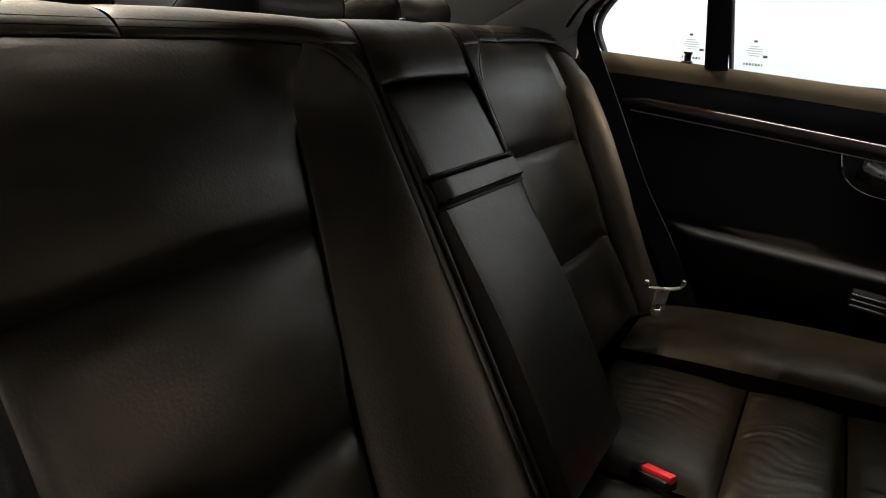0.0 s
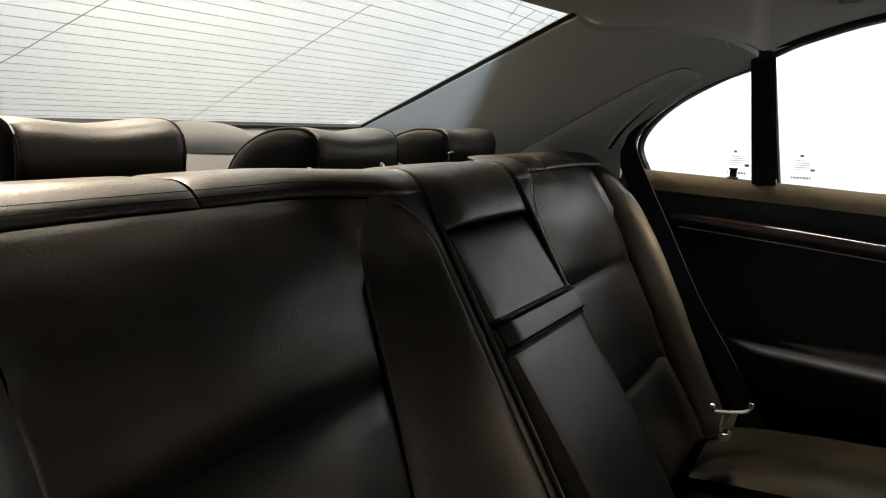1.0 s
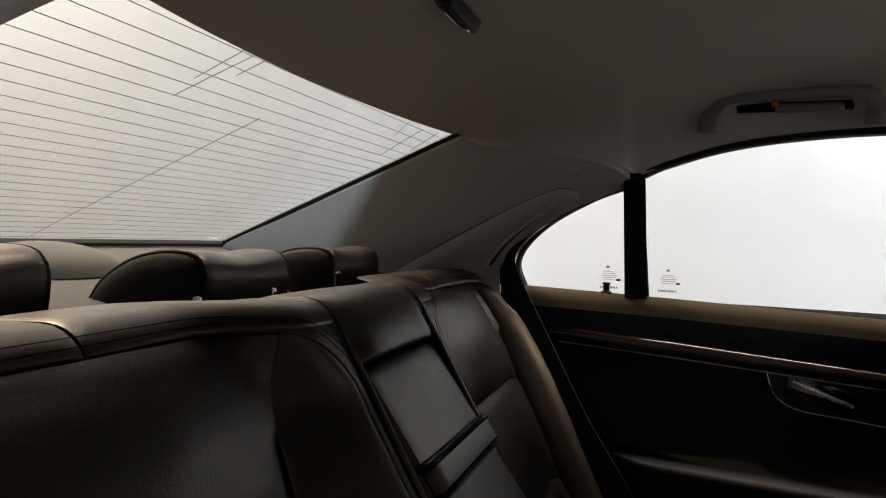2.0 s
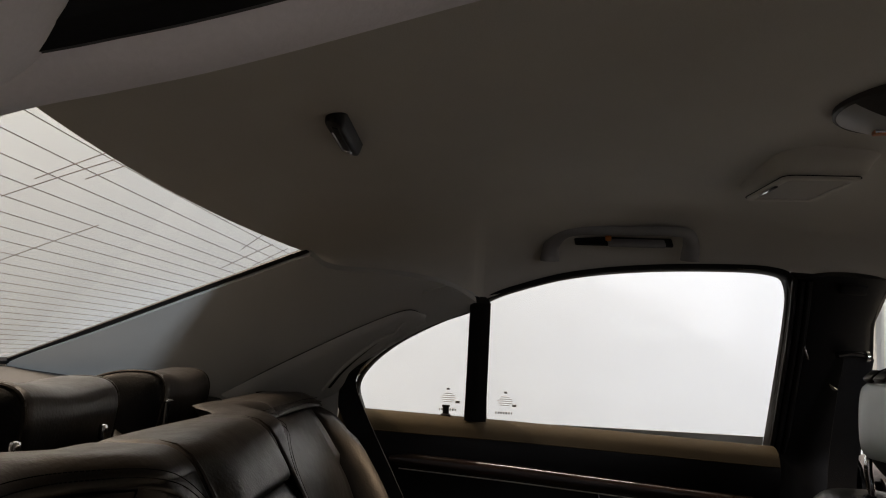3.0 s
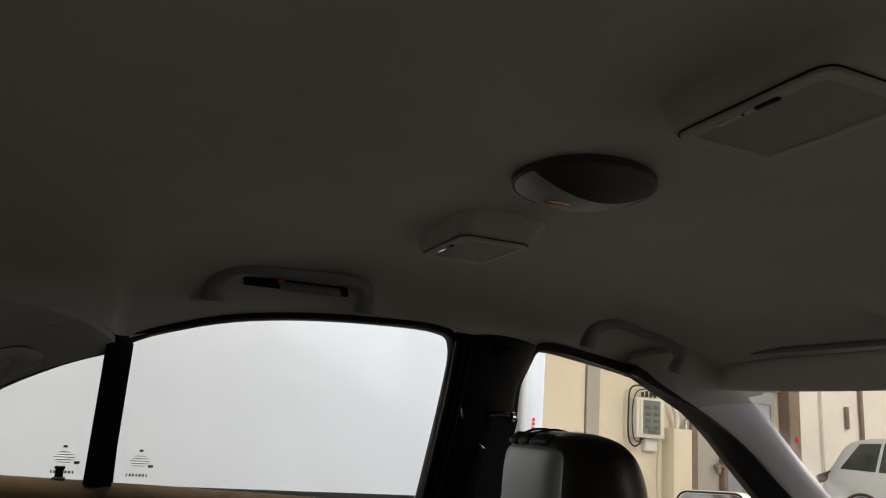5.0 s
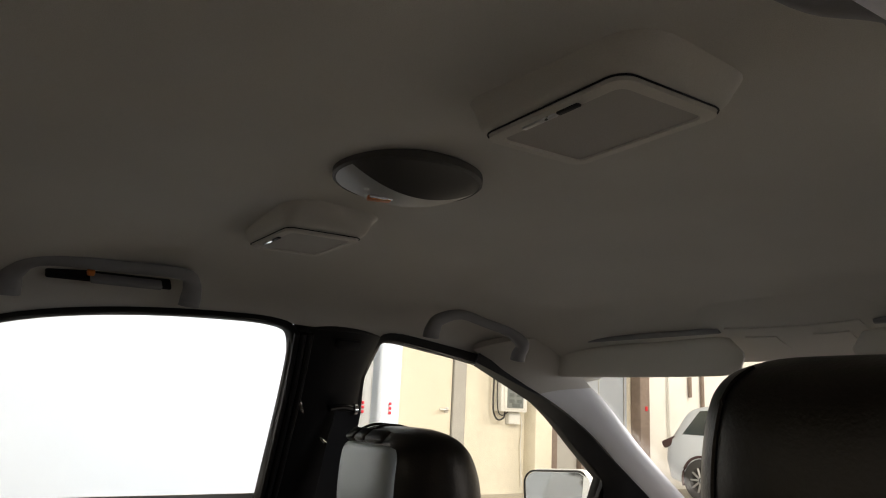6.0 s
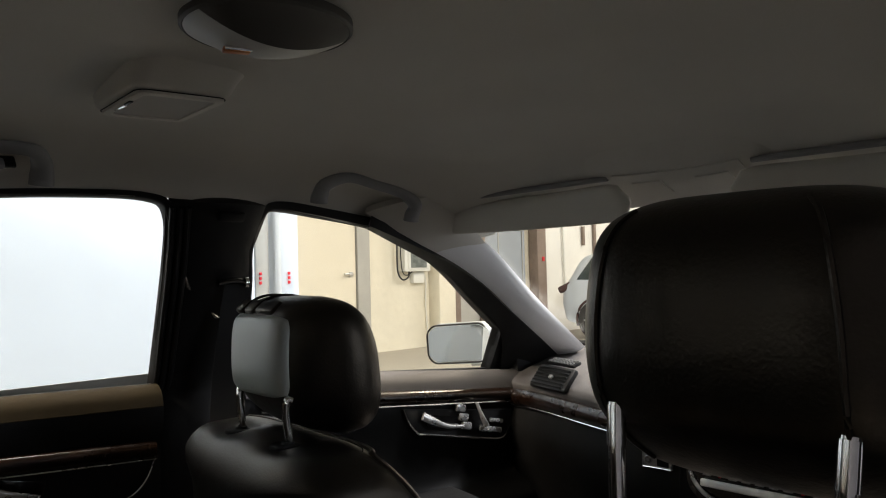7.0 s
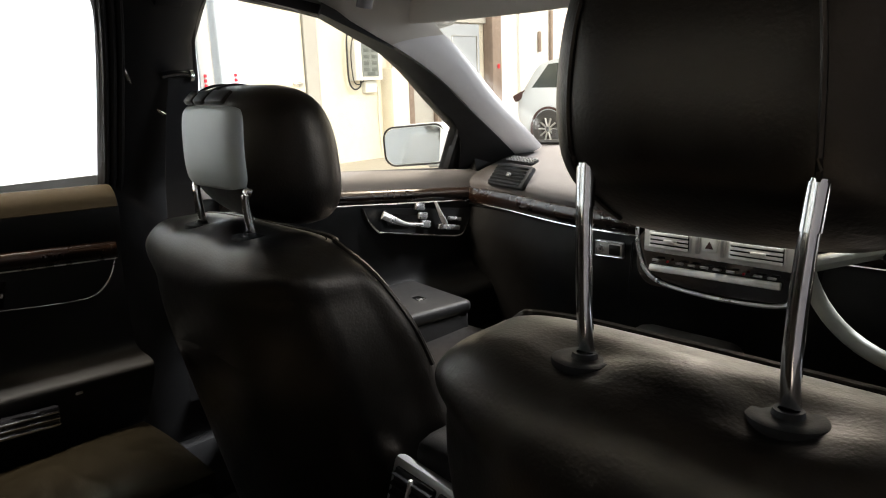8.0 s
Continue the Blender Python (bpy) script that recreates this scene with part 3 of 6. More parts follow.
def middle_pillar(s):
    root = thing("pillar_trim_" + ("left" if s < 0 else "right"), (s * 0.78, 0.86, 0.3), "black middle roof pillar with the front belt's upper guide", "pillar trim", kind="structure")
    rows = []
    for z in np.linspace(0.30, 1.243, 26):
        zz = max(z, 0.93)
        y0 = np.interp(zz, (0.93, 1.15, 1.243), (0.812, 0.784, 0.765)) - 0.008
        y1 = np.interp(zz, (0.93, 1.09, 1.17, 1.243), (0.975, 0.945, 0.921, 0.930)) + 0.008
        row = []
        for k in range(13):
            u = k / 12
            swell = 0.030 * math.sin(math.pi * u) ** 0.6
            x = side_x(0.86, zz) + (0.0 if z > 0.93 else (0.93 - z) * -0.02) - swell + 0.012
            row.append((s * x, y0 + (y1 - y0) * u, z))
        rows.append(row)
    part("trim", slab(rows, 0.02 * s), PLASTIC, root, sharp=60)
    for k in range(3):                                                   # the layered door seals at its rear edge
        line = [side(np.interp(z, (0.5, 0.93, 1.15, 1.235), (0.82, 0.812, 0.784, 0.768)) - 0.004 + 0.011 * k, z, s, -0.004 - 0.004 * k) for z in np.linspace(0.5, 1.235, 14)]
        part("door_seal", tube(line, 0.005, 8), RUBBER, root)
    guide = [side(0.862 + 0.050 * u, 1.112 + 0.004 * math.sin(3 * u), s, -0.030) for u in np.linspace(0, 1, 8)]
    g = part("belt_guide", tube(guide, 0.010, 10, flat=0.6), PIANO, root, "gloss black belt guide")
    part("cap", tube([side(0.908, 1.112, s, -0.034), side(0.914, 1.112, s, -0.034)], 0.011, 10), CHROME, g, "bright cap")
    part("height_slider", at_box(s * 0.535, 0.855, 1.222, 0.012, 0.045, 0.018, 0.004, ry=-s * 35), PLASTIC, root)
    cres = spline([(0.801, 1.145), (0.806, 1.128), (0.818, 1.108), (0.824, 1.102)], 10)
    part("bright_edge", tube([side(y, z, s, -0.012) for y, z in cres], [0.001, 0.0035, 0.0035, 0.001], 8), CHROME, root)
    cres = spline([(0.866, 1.060), (0.876, 1.052), (0.884, 1.050)], 8)
    part("bright_edge", tube([side(y, z, s, -0.028) for y, z in cres], [0.001, 0.004, 0.001], 8), CHROME, root)


for s in (-1, 1):
    middle_pillar(s)


def front_pillar(s):
    """The windscreen pillar with its pale trim, the black door frame corner beside it."""
    root = thing("pillar_trim_" + ("left" if s < 0 else "right"), (s * 0.75, 1.8, 0.85), "pale grey sloping windscreen pillar trim", "pillar trim", kind="structure")
    edge = ((1.12, 1.228), (1.22, 1.200), (1.32, 1.165), (1.43, 1.118), (1.56, 1.058), (1.69, 0.988), (1.835, 0.912), (1.95, 0.842))
    outer = spline([side(y, z, s, -0.020) for y, z in edge], 24)
    inner = spline(flip([(-0.455, 1.255, 1.256), (-0.510, 1.387, 1.200), (-0.546, 1.490, 1.149), (-0.601, 1.646, 1.061), (-0.637, 1.776, 0.993), (-0.680, 1.955, 0.904)], s), 24)
    share = np.array([0.12 + 0.28 * smooth(2, 14, i) + 0.06 * smooth(14, 23, i) for i in range(24)])[:, None]
    outer = outer + (inner - outer) * share                              # the black door frame takes the outer share of the pillar
    rows = []
    for k in range(11):
        u = k / 10
        row = outer + (inner - outer) * u
        up = 0.018 * math.sin(math.pi * u) ** 0.7
        rows.append([(x - s * up * 0.85, y - up * 0.45, z + up * 0.30) for x, y, z in row])
    g = np.array(rows)
    for i in range(5):
        g[:, i] += np.array((s * 0.022, 0, 0.018)) * (1 - i / 5) ** 1.5    # the top end runs in behind the roof cloth
    at = int(np.argmin(abs(g[8, :, 1] - 1.43)))
    part("upper_trim", slab(g[:, :at - 1], 0.015 * -s), LINER, root, "cloth above the joint", sharp=60)
    part("trim", slab(g[:, at - 2:], 0.015 * -s), PILLAR_TRIM, root, sharp=60)
    along, over = g[8, at + 1] - g[8, at - 1], g[9, at] - g[7, at]
    along /= np.linalg.norm(along)
    out = np.cross(along, over)
    out *= -1 if out[0] * s > 0 else 1
    out /= np.linalg.norm(out)
    over = np.cross(out, along)
    v, f = prism(rounded(0.020, 0.046, 0.007), lambda u, w, d: tuple(g[8, at] + over * u + along * w + out * (d - 0.0035)), 0.005)
    part("emblem_plate", (v, f), PILLAR_TRIM, root, "small raised plate")
    joint = spline([g[k, at - 2] + out * 0.0002 for k in range(11)], 30)
    part("joint", tube(joint, 0.0013, 5), RUBBER, root)
    # black door frame between glass and trim, and the corner piece behind the mirror
    frame = [(1.15, 1.226), (1.409, 1.131), (1.551, 1.051), (1.690, 0.974), (1.76, 0.85)]
    fo = spline([side(y, z, s, -0.002) for y, z in frame], 24)
    fi = spline([(s * (abs(p[0]) + 0.004), p[1], p[2]) for p in outer[[0, 7, 11, 15, 23]]], 24)
    sheet = [[fo[i] + (fi[i] - fo[i]) * k / 4 for i in range(24)] for k in range(5)]
    part("door_frame", slab(sheet, 0.02 * -s), RUBBER, root, "black door frame")
    tri = prism([(1.690, 0.972), (1.83, 0.900), (1.86, 0.835), (1.722, 0.845)], lambda u, v, d: tuple(side(u, v, s, -0.010 + d)), 0.02)
    part("mirror_corner", tri, PLASTIC, root, "black triangular cover inside the mirror")


for s in (-1, 1):
    front_pillar(s)


def windscreen():
    root = thing("window_5", (0, 2.1, 0.93), "raked front windscreen", "windscreen", kind="structure")
    grid = []
    for u in np.linspace(-1, 1, 24):
        b = 1 - u * u
        grid.append([(u * (0.50 + 0.22 * v), 1.36 + 0.66 * v + (0.10 + 0.12 * v) * b, 1.215 - 0.32 * v + 0.02 * b * (1 - v)) for v in np.linspace(-0.02, 1.05, 12)])
    ob = part("pane", slab(grid, 0.005), GLASS, root)
    ob.visible_shadow = False
    low = [(u * 0.72, 2.00 + 0.22 * (1 - u * u), 0.903) for u in np.linspace(-1, 1, 30)]
    part("lower_seal", tube(low, 0.008, 6), RUBBER, root)
    # unseen bonnet, added to bounce lamp light up onto the headliner
    rows = [[(u * (0.76 - 0.05 * v), 2.06 + 0.16 * (1 - u * u) * (1 - v) + 1.05 * v, 0.895 - 0.10 * v ** 1.6 - 0.05 * u ** 4 + 0.012 * math.cos(3 * u)) for v in np.linspace(0, 1, 14)]
            for u in np.linspace(-1, 1, 24)]
    whole("bonnet", slab(rows, 0.004, (0, 0, 1)), SILVER_PAINT, "silver painted bonnet of the car", "bonnet", kind="structure", sharp=60)


windscreen()


def tub():
    """Floor, lower sides, shelf and bulkheads that close the cabin."""
    whole("floor", at_box(0, 0.85, 0.24, 1.56, 2.4, 0.06, 0.01), CARPET, "black carpeted car floor", "floor", kind="structure")
    whole("tunnel", at_box(0, 1.15, 0.36, 0.24, 1.5, 0.20, 0.05), CARPET, "black carpeted transmission tunnel", "floor", kind="structure")
    rows = []
    for x in np.linspace(-0.74, 0.74, 20):
        b = 1 - (x / 0.74) ** 2
        rows.append([(x, y - 0.09 * b * (0.5 - y) / 1.2, z) for y, z in ((-0.20, 0.945), (-0.24, 0.972), (-0.45, 0.990), (-0.62, 1.003), (-0.70, 1.012))])
    whole("parcel_shelf", slab(rows, 0.03, (0, 0, 1)), SHELF, "black cloth parcel shelf under the rear glass", "shelf", kind="structure")
    dome = []
    for k in range(9):
        r = math.sin(math.pi / 2 * (1 - k / 8))
        dome.append([(-0.03 + 0.115 * r * math.cos(a), -0.52 + 0.085 * r * math.sin(a), 0.985 + 0.045 * math.cos(math.pi / 2 * (1 - k / 8))) for a in np.linspace(0, 2 * math.pi, 28)[:-1]])
    whole("speaker_cover", loft(dome), SPEAKER, "low dark grey cloth speaker hump on the parcel shelf", "speaker cover", sharp=60)
    whole("wall_rear", at_box(0, -0.36, 0.55, 1.5, 0.03, 0.78, 0.0), CARPET, "bulkhead behind the rear seat", "wall", kind="structure")
    whole("wall_front", at_box(0, 2.2, 0.55, 1.6, 0.03, 0.75, 0.0), CARPET, "bulkhead under the windscreen", "wall", kind="structure")
    for s in (-1, 1):
        whole("wall_rear_left" if s < 0 else "wall_rear_right", at_box(s * 0.735, -0.22, 0.60, 0.03, 0.42, 0.74, 0.01), PLASTIC, "dark trim beside the rear seat", "wall", kind="structure")
    for s in (-1, 1):
        whole("wall_footwell_left" if s < 0 else "wall_footwell_right", at_box(s * 0.775, 2.0, 0.56, 0.03, 0.44, 0.66, 0.0), CARPET, "dark footwell side trim", "wall", kind="structure")
    whole("door_sill", at_box(-0.79, 0.85, 0.33, 0.16, 2.2, 0.16, 0.02), PLASTIC, "black sill plate under the closed doors", "door sill", kind="structure")
    whole("door_sill", at_box(0.76, 0.5, 0.33, 0.10, 1.0, 0.12, 0.02), PLASTIC, "black sill plate of the open rear doorway", "door sill", kind="structure")


tub()


# ---- the rear seat ----
SKIN = 0.018                                                             # thickness of the upholstery
DOWN, FACE = np.array((0, 0.514, -0.857)), np.array((0, 0.857, 0.514))
TOP = np.array((0, -0.030, 0.975))


TURN = 0.93                                                              # angle from the face round to the flat top
SEAM, ROUND = 0.012, 0.041                                               # where the top seam runs, and the radius of the roll above it


def back_n(s):
    """Which way the backrest faces, s metres down from the top seam."""
    a = min(max(SEAM - s, 0.0) / ROUND, TURN)
    return FACE * math.cos(a) - DOWN * math.sin(a)


def back_at(x, s, d):
    """A point of the backrest: x across, s metres down from the top seam (negative: over the top), d metres proud."""
    p = TOP + DOWN * s
    if s < SEAM:
        p = TOP + DOWN * SEAM + (back_n(s) - FACE) * (ROUND - SKIN) + np.array((0, -1, -0.03)) * max(0.0, SEAM - s - ROUND * TURN)
    return p + np.array((x, 0, 0))


def inset_edge(s):
    """Where the seat's face begins beside the middle: a rounded corner under the top seam, then straight down."""
    r = 0.075
    s -= SEAM
    return 0.127 + (r - math.sqrt(r * r - (r - s) ** 2) if 0 <= s < r else r if s < 0 else 0.0)


def inner_seam(s):
    return 0.186 + 0.185 * max(s, 0)


def hollow(a, s):
    """How far the backrest stands behind its middle, across the seat."""
    g = smooth(-0.01, 0.10, s)
    h = -(0.048 + 0.020 * smooth(0.1, 0.45, s)) * smooth(0.165 - 0.050 * g, 0.250 - 0.045 * g + 0.185 * max(s, 0), a)
    return h + 0.036 * smooth(0.52, 0.585, a) * smooth(-0.06, 0.10, s) - 0.085 * smooth(0.58, 0.65, a)


def seat_patch(x0, x1, s0, s1, puff, roll=0.007, nu=18, nv=18, crease=0.0, seed=0.0, extra=None, soft=26, tuck=1.0):
    """One upholstered piece, rolled down into its seams. x0, x1: numbers or functions of s."""
    rows = []
    for i in range(nu):
        u = i / (nu - 1)
        u = 0.5 + 0.5 * math.tanh(3.2 * (2 * i / (nu - 1) - 1)) / math.tanh(3.2)
        row = []
        for j in range(nv):
            v = j / (nv - 1)
            v = 0.5 + 0.5 * math.tanh(3.0 * (2 * v - 1)) / math.tanh(3.0)
            s = s0 + (s1 - s0) * v
            a, b = (x0(s) if callable(x0) else x0), (x1(s) if callable(x1) else x1)
            x = a + (b - a) * u
            e = (1 - abs(2 * u - 1) ** 22) * (1 - abs(2 * v - 1) ** soft)
            d = puff * (1 - (2 * u - 1) ** 2 * 0.7) * (1 - (2 * v - 1) ** 2 * 0.8) + roll * (e - 1) * (tuck if v < 0.5 else 1.0)
            d *= min(1.0, abs(b - a) / 0.040)
            d += crease * noise.noise(Vector((x * 14 + seed, s * 40, 3.1))) + (extra(x, s) if extra else 0.0) + SKIN
            h = hollow(abs(x), s)
            p = back_at(x, s, 0)
            n = back_n(s)
            row.append(p + np.array((0, h * 1.167, 0)) + n * d)
        rows.append(row)
    return slab(rows, 0.018 * (1 if (x1(s0) if callable(x1) else x1) > (x0(s0) if callable(x0) else x0) else -1))


def rear_backrest():
    root = thing("bench_backrest", (0, 0.25, 0.45), "black leather rear bench backrest with a folded-up centre armrest", "car seat")
    seam = inner_seam
    edge = lambda s: 0.600 + 0.036 * smooth(-0.03, 0.12, s)
    curve = lambda s: min(inset_edge(s), inner_seam(s) - 0.003)
    for g in (1, -1):
        sgn = lambda f: (lambda s: g * f(s)) if callable(f) else g * f
        for k, (s0, s1, puff) in enumerate(((0.016, 0.203, 0.014), (0.203, 0.400, 0.013), (0.400, 0.56, 0.010))):
            part("cushion_panel", seat_patch(sgn(seam), sgn(0.543), s0 - 0.002, s1, puff, 0.010, 30, 40, 0.0018, k * 3.7 + g, soft=9, tuck=0.3 if k == 0 else 1.0), LEATHER, root)
        part("inner_bolster", seat_patch(sgn(curve), sgn(seam), 0.0125, 0.56, 0.0012, 0.0015, 22, 70, 0.0008, 9 + g), LEATHER, root)
        part("outer_bolster", seat_patch(sgn(0.543), sgn(edge), 0.008, 0.56, 0.016, 0.010, 24, 36, 0.0022, 5 + g), LEATHER, root)
        part("edge_welt", seat_patch(sgn(0.113), sgn(inset_edge), 0.008, 0.56, 0.003, 0.0016, 20, 90, 0.0, 1), LEATHER, root)
        part("top_roll", seat_patch(sgn(0.1125), sgn(0.353), -0.086, SEAM, 0.004, 0.0016, 30, 30, 0.0012, 2 + g), LEATHER, root)
        part("top_roll", seat_patch(sgn(0.355), sgn(edge), -0.086, SEAM, 0.004, 0.0025, 22, 30, 0.0012, 3 + g), LEATHER, root)
        off = lambda x, s, d: back_at(g * x, s, 0) + np.array((0, hollow(x, s) * 1.167, 0)) + back_n(s) * (d + SKIN)
        pipe = [off(0.113, s, 0.003) for s in np.linspace(-0.03, 0.55, 40)]
        part("piping", tube(pipe, [0.0002] + [0.003] * 8, 7), LEATHER, root)
        for k in (0, 1):
            d, r = (0.005, 0.080) if k == 0 else (0.012, 0.087)
            line = [(x, SEAM - d) for x in np.linspace(0.60, 0.127 + 0.075, 16)]
            line += [(0.127 + 0.075 - r * math.sin(a), SEAM + 0.075 - r * math.cos(a)) for a in np.linspace(0.15, math.pi / 2, 12)]
            line += [(0.127 - d, s) for s in np.linspace(0.11, 0.54, 12)]
            stitch([off(x, s, 0.0042) for x, s in line], root, 420, 0.0004)
    header = seat_patch(-0.1115, 0.1115, -0.086, 0.058, 0.005, 0.0035, 30, 40, 0.0006, 4, lambda x, s: 0.011 * smooth(-0.03, 0.05, s) * (1 - smooth(0.07, 0.111, abs(x))))
    part("header_pad", header, LEATHER, root, "padded leather bolster above the armrest")
    lean = lambda s: 0.085 * min(max(s - 0.05, 0.0), 0.30)
    arm = part("armrest", seat_patch(-0.111, 0.106, 0.050, 0.56, 0.003, 0.012, 30, 40, 0.0006, 6, lambda x, s: -0.016 * smooth(0.094, 0.106, x) - 0.003 + lean(s)), LEATHER, root, "folded-up padded centre armrest")
    strap = []
    for i in range(15):
        x = -0.101 + 0.202 * i / 14
        strap.append([back_at(x, s, 0) + FACE * (0.0255 + lean(s) - 0.018 * smooth(0.094, 0.108, x) - 0.002 - 0.004 * k) for s, k in ((0.169, 1), (0.172, 0), (0.185, -0.2), (0.198, 0), (0.201, 1))])
    st = part("strap", slab(strap, 0.004), LEATHER, arm, "leather pull strap across the armrest")
    for s in (0.1725, 0.1975):
        p = [back_at(x, s, 0) + FACE * (0.0262 + lean(s) - 0.018 * smooth(0.094, 0.108, x) - 0.002) for x in np.linspace(-0.103, 0.103, 30)]
        stitch(p, arm, 40)
        groove = [back_at(x, s + (0.006 if s > 0.18 else -0.006), 0) + FACE * (0.0215 + lean(s) - 0.018 * smooth(0.094, 0.108, x) - 0.002) for x in np.linspace(-0.103, 0.103, 30)]
        part("seam", tube(groove, 0.0022, 6), RUBBER, arm)
    # the dark inner board that closes the gaps between the pieces
    rows = [[back_at(x, s, 0) + np.array((0, hollow(abs(x), s) * 1.167, 0)) - FACE * 0.014 for s in np.linspace(-0.02, 0.56, 24)] for x in np.linspace(-0.64, 0.64, 60)]
    part("inner_board", slab(rows, 0.03), LEATHER, root)


rear_backrest()


def rear_headrest(x, y, clips, up=0.0, sag=0.006):
    root = thing("rear_headrest", (x, y - 0.08, 0.96), "low black leather rear headrest lowered on the bench", "headrest", "rear headrests")
    side_line = spline([(0.010, 0.935), (0.002, 0.985), (0.001, 1.011), (0.010, 1.027), (0.030, 1.033), (0.068, 1.031), (0.108, 1.018), (0.142, 0.994), (0.160, 0.965), (0.165, 0.935)], 34)

    def section(u, k):
        """The arched side outline at u (-1 to 1 across), shrunk by k towards its middle."""
        dip = sag * 0.5 * (1 + math.cos(math.pi * min(abs(u), 1.0)))
        return [(x + u * 0.084, y - 0.08 - (b - 0.08) * k, 0.965 + up + (z - 0.965) * k - dip * smooth(0.97, 1.03, z)) for b, z in side_line]
    ends = ((0.86, 1.0), (0.93, 0.993), (0.975, 0.975), (1.01, 0.94), (1.05, 0.85), (1.09, 0.62), (1.10, 0.3))
    rings = [section(-u, k) for u, k in ends[3::-1]] + [section(u, 1.0) for u in np.linspace(-0.75, 0.75, 13)] + [section(u, k) for u, k in ends[:4]]
    pad = part("pad", loft(rings), LEATHER, root, sharp=70)
    for g in (-1, 1):
        part("end_panel", loft([section(g * u, k) for u, k in ends[2:]]), LEATHER_DULL, pad, "matt black end panel", sharp=70)
    for u in (-0.985, 0.985):                                            # piping over the arch beside the end panels
        part("piping", tube(section(u, 0.975), 0.0018, 6), LEATHER, pad)
    for cx, cy, cz in clips:
        part("post_clip", at_box(cx, cy, cz, 0.008, 0.008, 0.016, 0.003), CHROME, root, "small bright post clip")


rear_headrest(0.339, -0.200, (), 0.006)
rear_headrest(0.004, -0.170, ((0.128, -0.152, 0.983), (-0.011, -0.152, 0.983)))
rear_headrest(-0.352, -0.200, ())


def release_lever():
    root = thing("release_lever", (-0.254, -0.190, 0.94), "small chrome release lever behind the rear seat's top edge", "release lever")
    part("tab", tube([(-0.268, -0.193, 0.9935), (-0.255, -0.190, 0.9960), (-0.238, -0.187, 0.9950)], [0.002, 0.006, 0.002], 10, flat=0.4, steps=9), CHROME, root, "small chrome tab")
    part("stem", tube([(-0.253, -0.191, 0.935), (-0.254, -0.190, 0.993)], 0.004, 8), PLASTIC, root)


release_lever()


def rear_cushion():
    root = thing("rear_seat_cushion", (0, 0.5, 0.3), "creased black leather rear bench cushion", "car seat")

    def pad(x0, x1, y0, y1, z0, puff, wr, seed, nu=40, nv=30, cross=False):
        rows = []
        for i in range(nu):
            u = i / (nu - 1)
            row = []
            for j in range(nv):
                v = j / (nv - 1)
                x, y = x0 + (x1 - x0) * u, y0 + (y1 - y0) * v
                e = (1 - abs(2 * u - 1) ** 8) * (1 - abs(2 * v - 1) ** 8)
                a, b = (y, x) if cross else (x, y)
                fold = noise.noise(Vector((a * 11 + seed, b * 95 + 4 * noise.noise(Vector((a * 12, b * 9, seed))), seed)))
                z = z0 + 0.05 * (y - 0.3) + puff * (1 - (2 * u - 1) ** 2 * 0.6) * (1 - (2 * v - 1) ** 2 * 0.6) + 0.012 * (e - 1) + wr * fold * e * (0.25 + 1.1 * smooth(-0.25, 0.35, noise.noise(Vector((x * 9 + seed, y * 9, 7.7)))))
                row.append((x, y, z))
            rows.append(row)
        return slab(rows, 0.05, (0, 0, 1))
    for g in (-1, 1):
        for k, (y0, y1) in enumerate(((0.20, 0.413), (0.417, 0.553), (0.557, 0.76))):
            part("cushion_panel", pad(g * 0.405, g * 0.062, y0, y1, 0.478, 0.016, 0.0019, k * 5 + g, 90, 50, True), LEATHER_WORN, root)
        part("outer_bolster", pad(g * 0.67, g * 0.41, 0.20, 0.78, 0.496, 0.030, 0.0020, 40 + g, 30, 110), LEATHER_WORN, root)
    part("centre_pad", pad(-0.058, 0.058, 0.20, 0.78, 0.470, 0.015, 0.001, 60), LEATHER, root)
    part("base", at_box(0, 0.49, 0.36, 1.34, 0.58, 0.21, 0.04), LEATHER, root)


rear_cushion()


def strap_along(points, width, th, steps=24, across=None):
    """A flat band along a curve; across: directions of its width at the given points."""
    p = spline(points, steps)
    w = spline(across, steps)
    rows = []
    for a, b in zip(p, w):
        b = b / np.linalg.norm(b)
        rows.append([a + b * width * k for k in (-0.5, -0.25, 0, 0.25, 0.5)])
    return slab(rows, th)


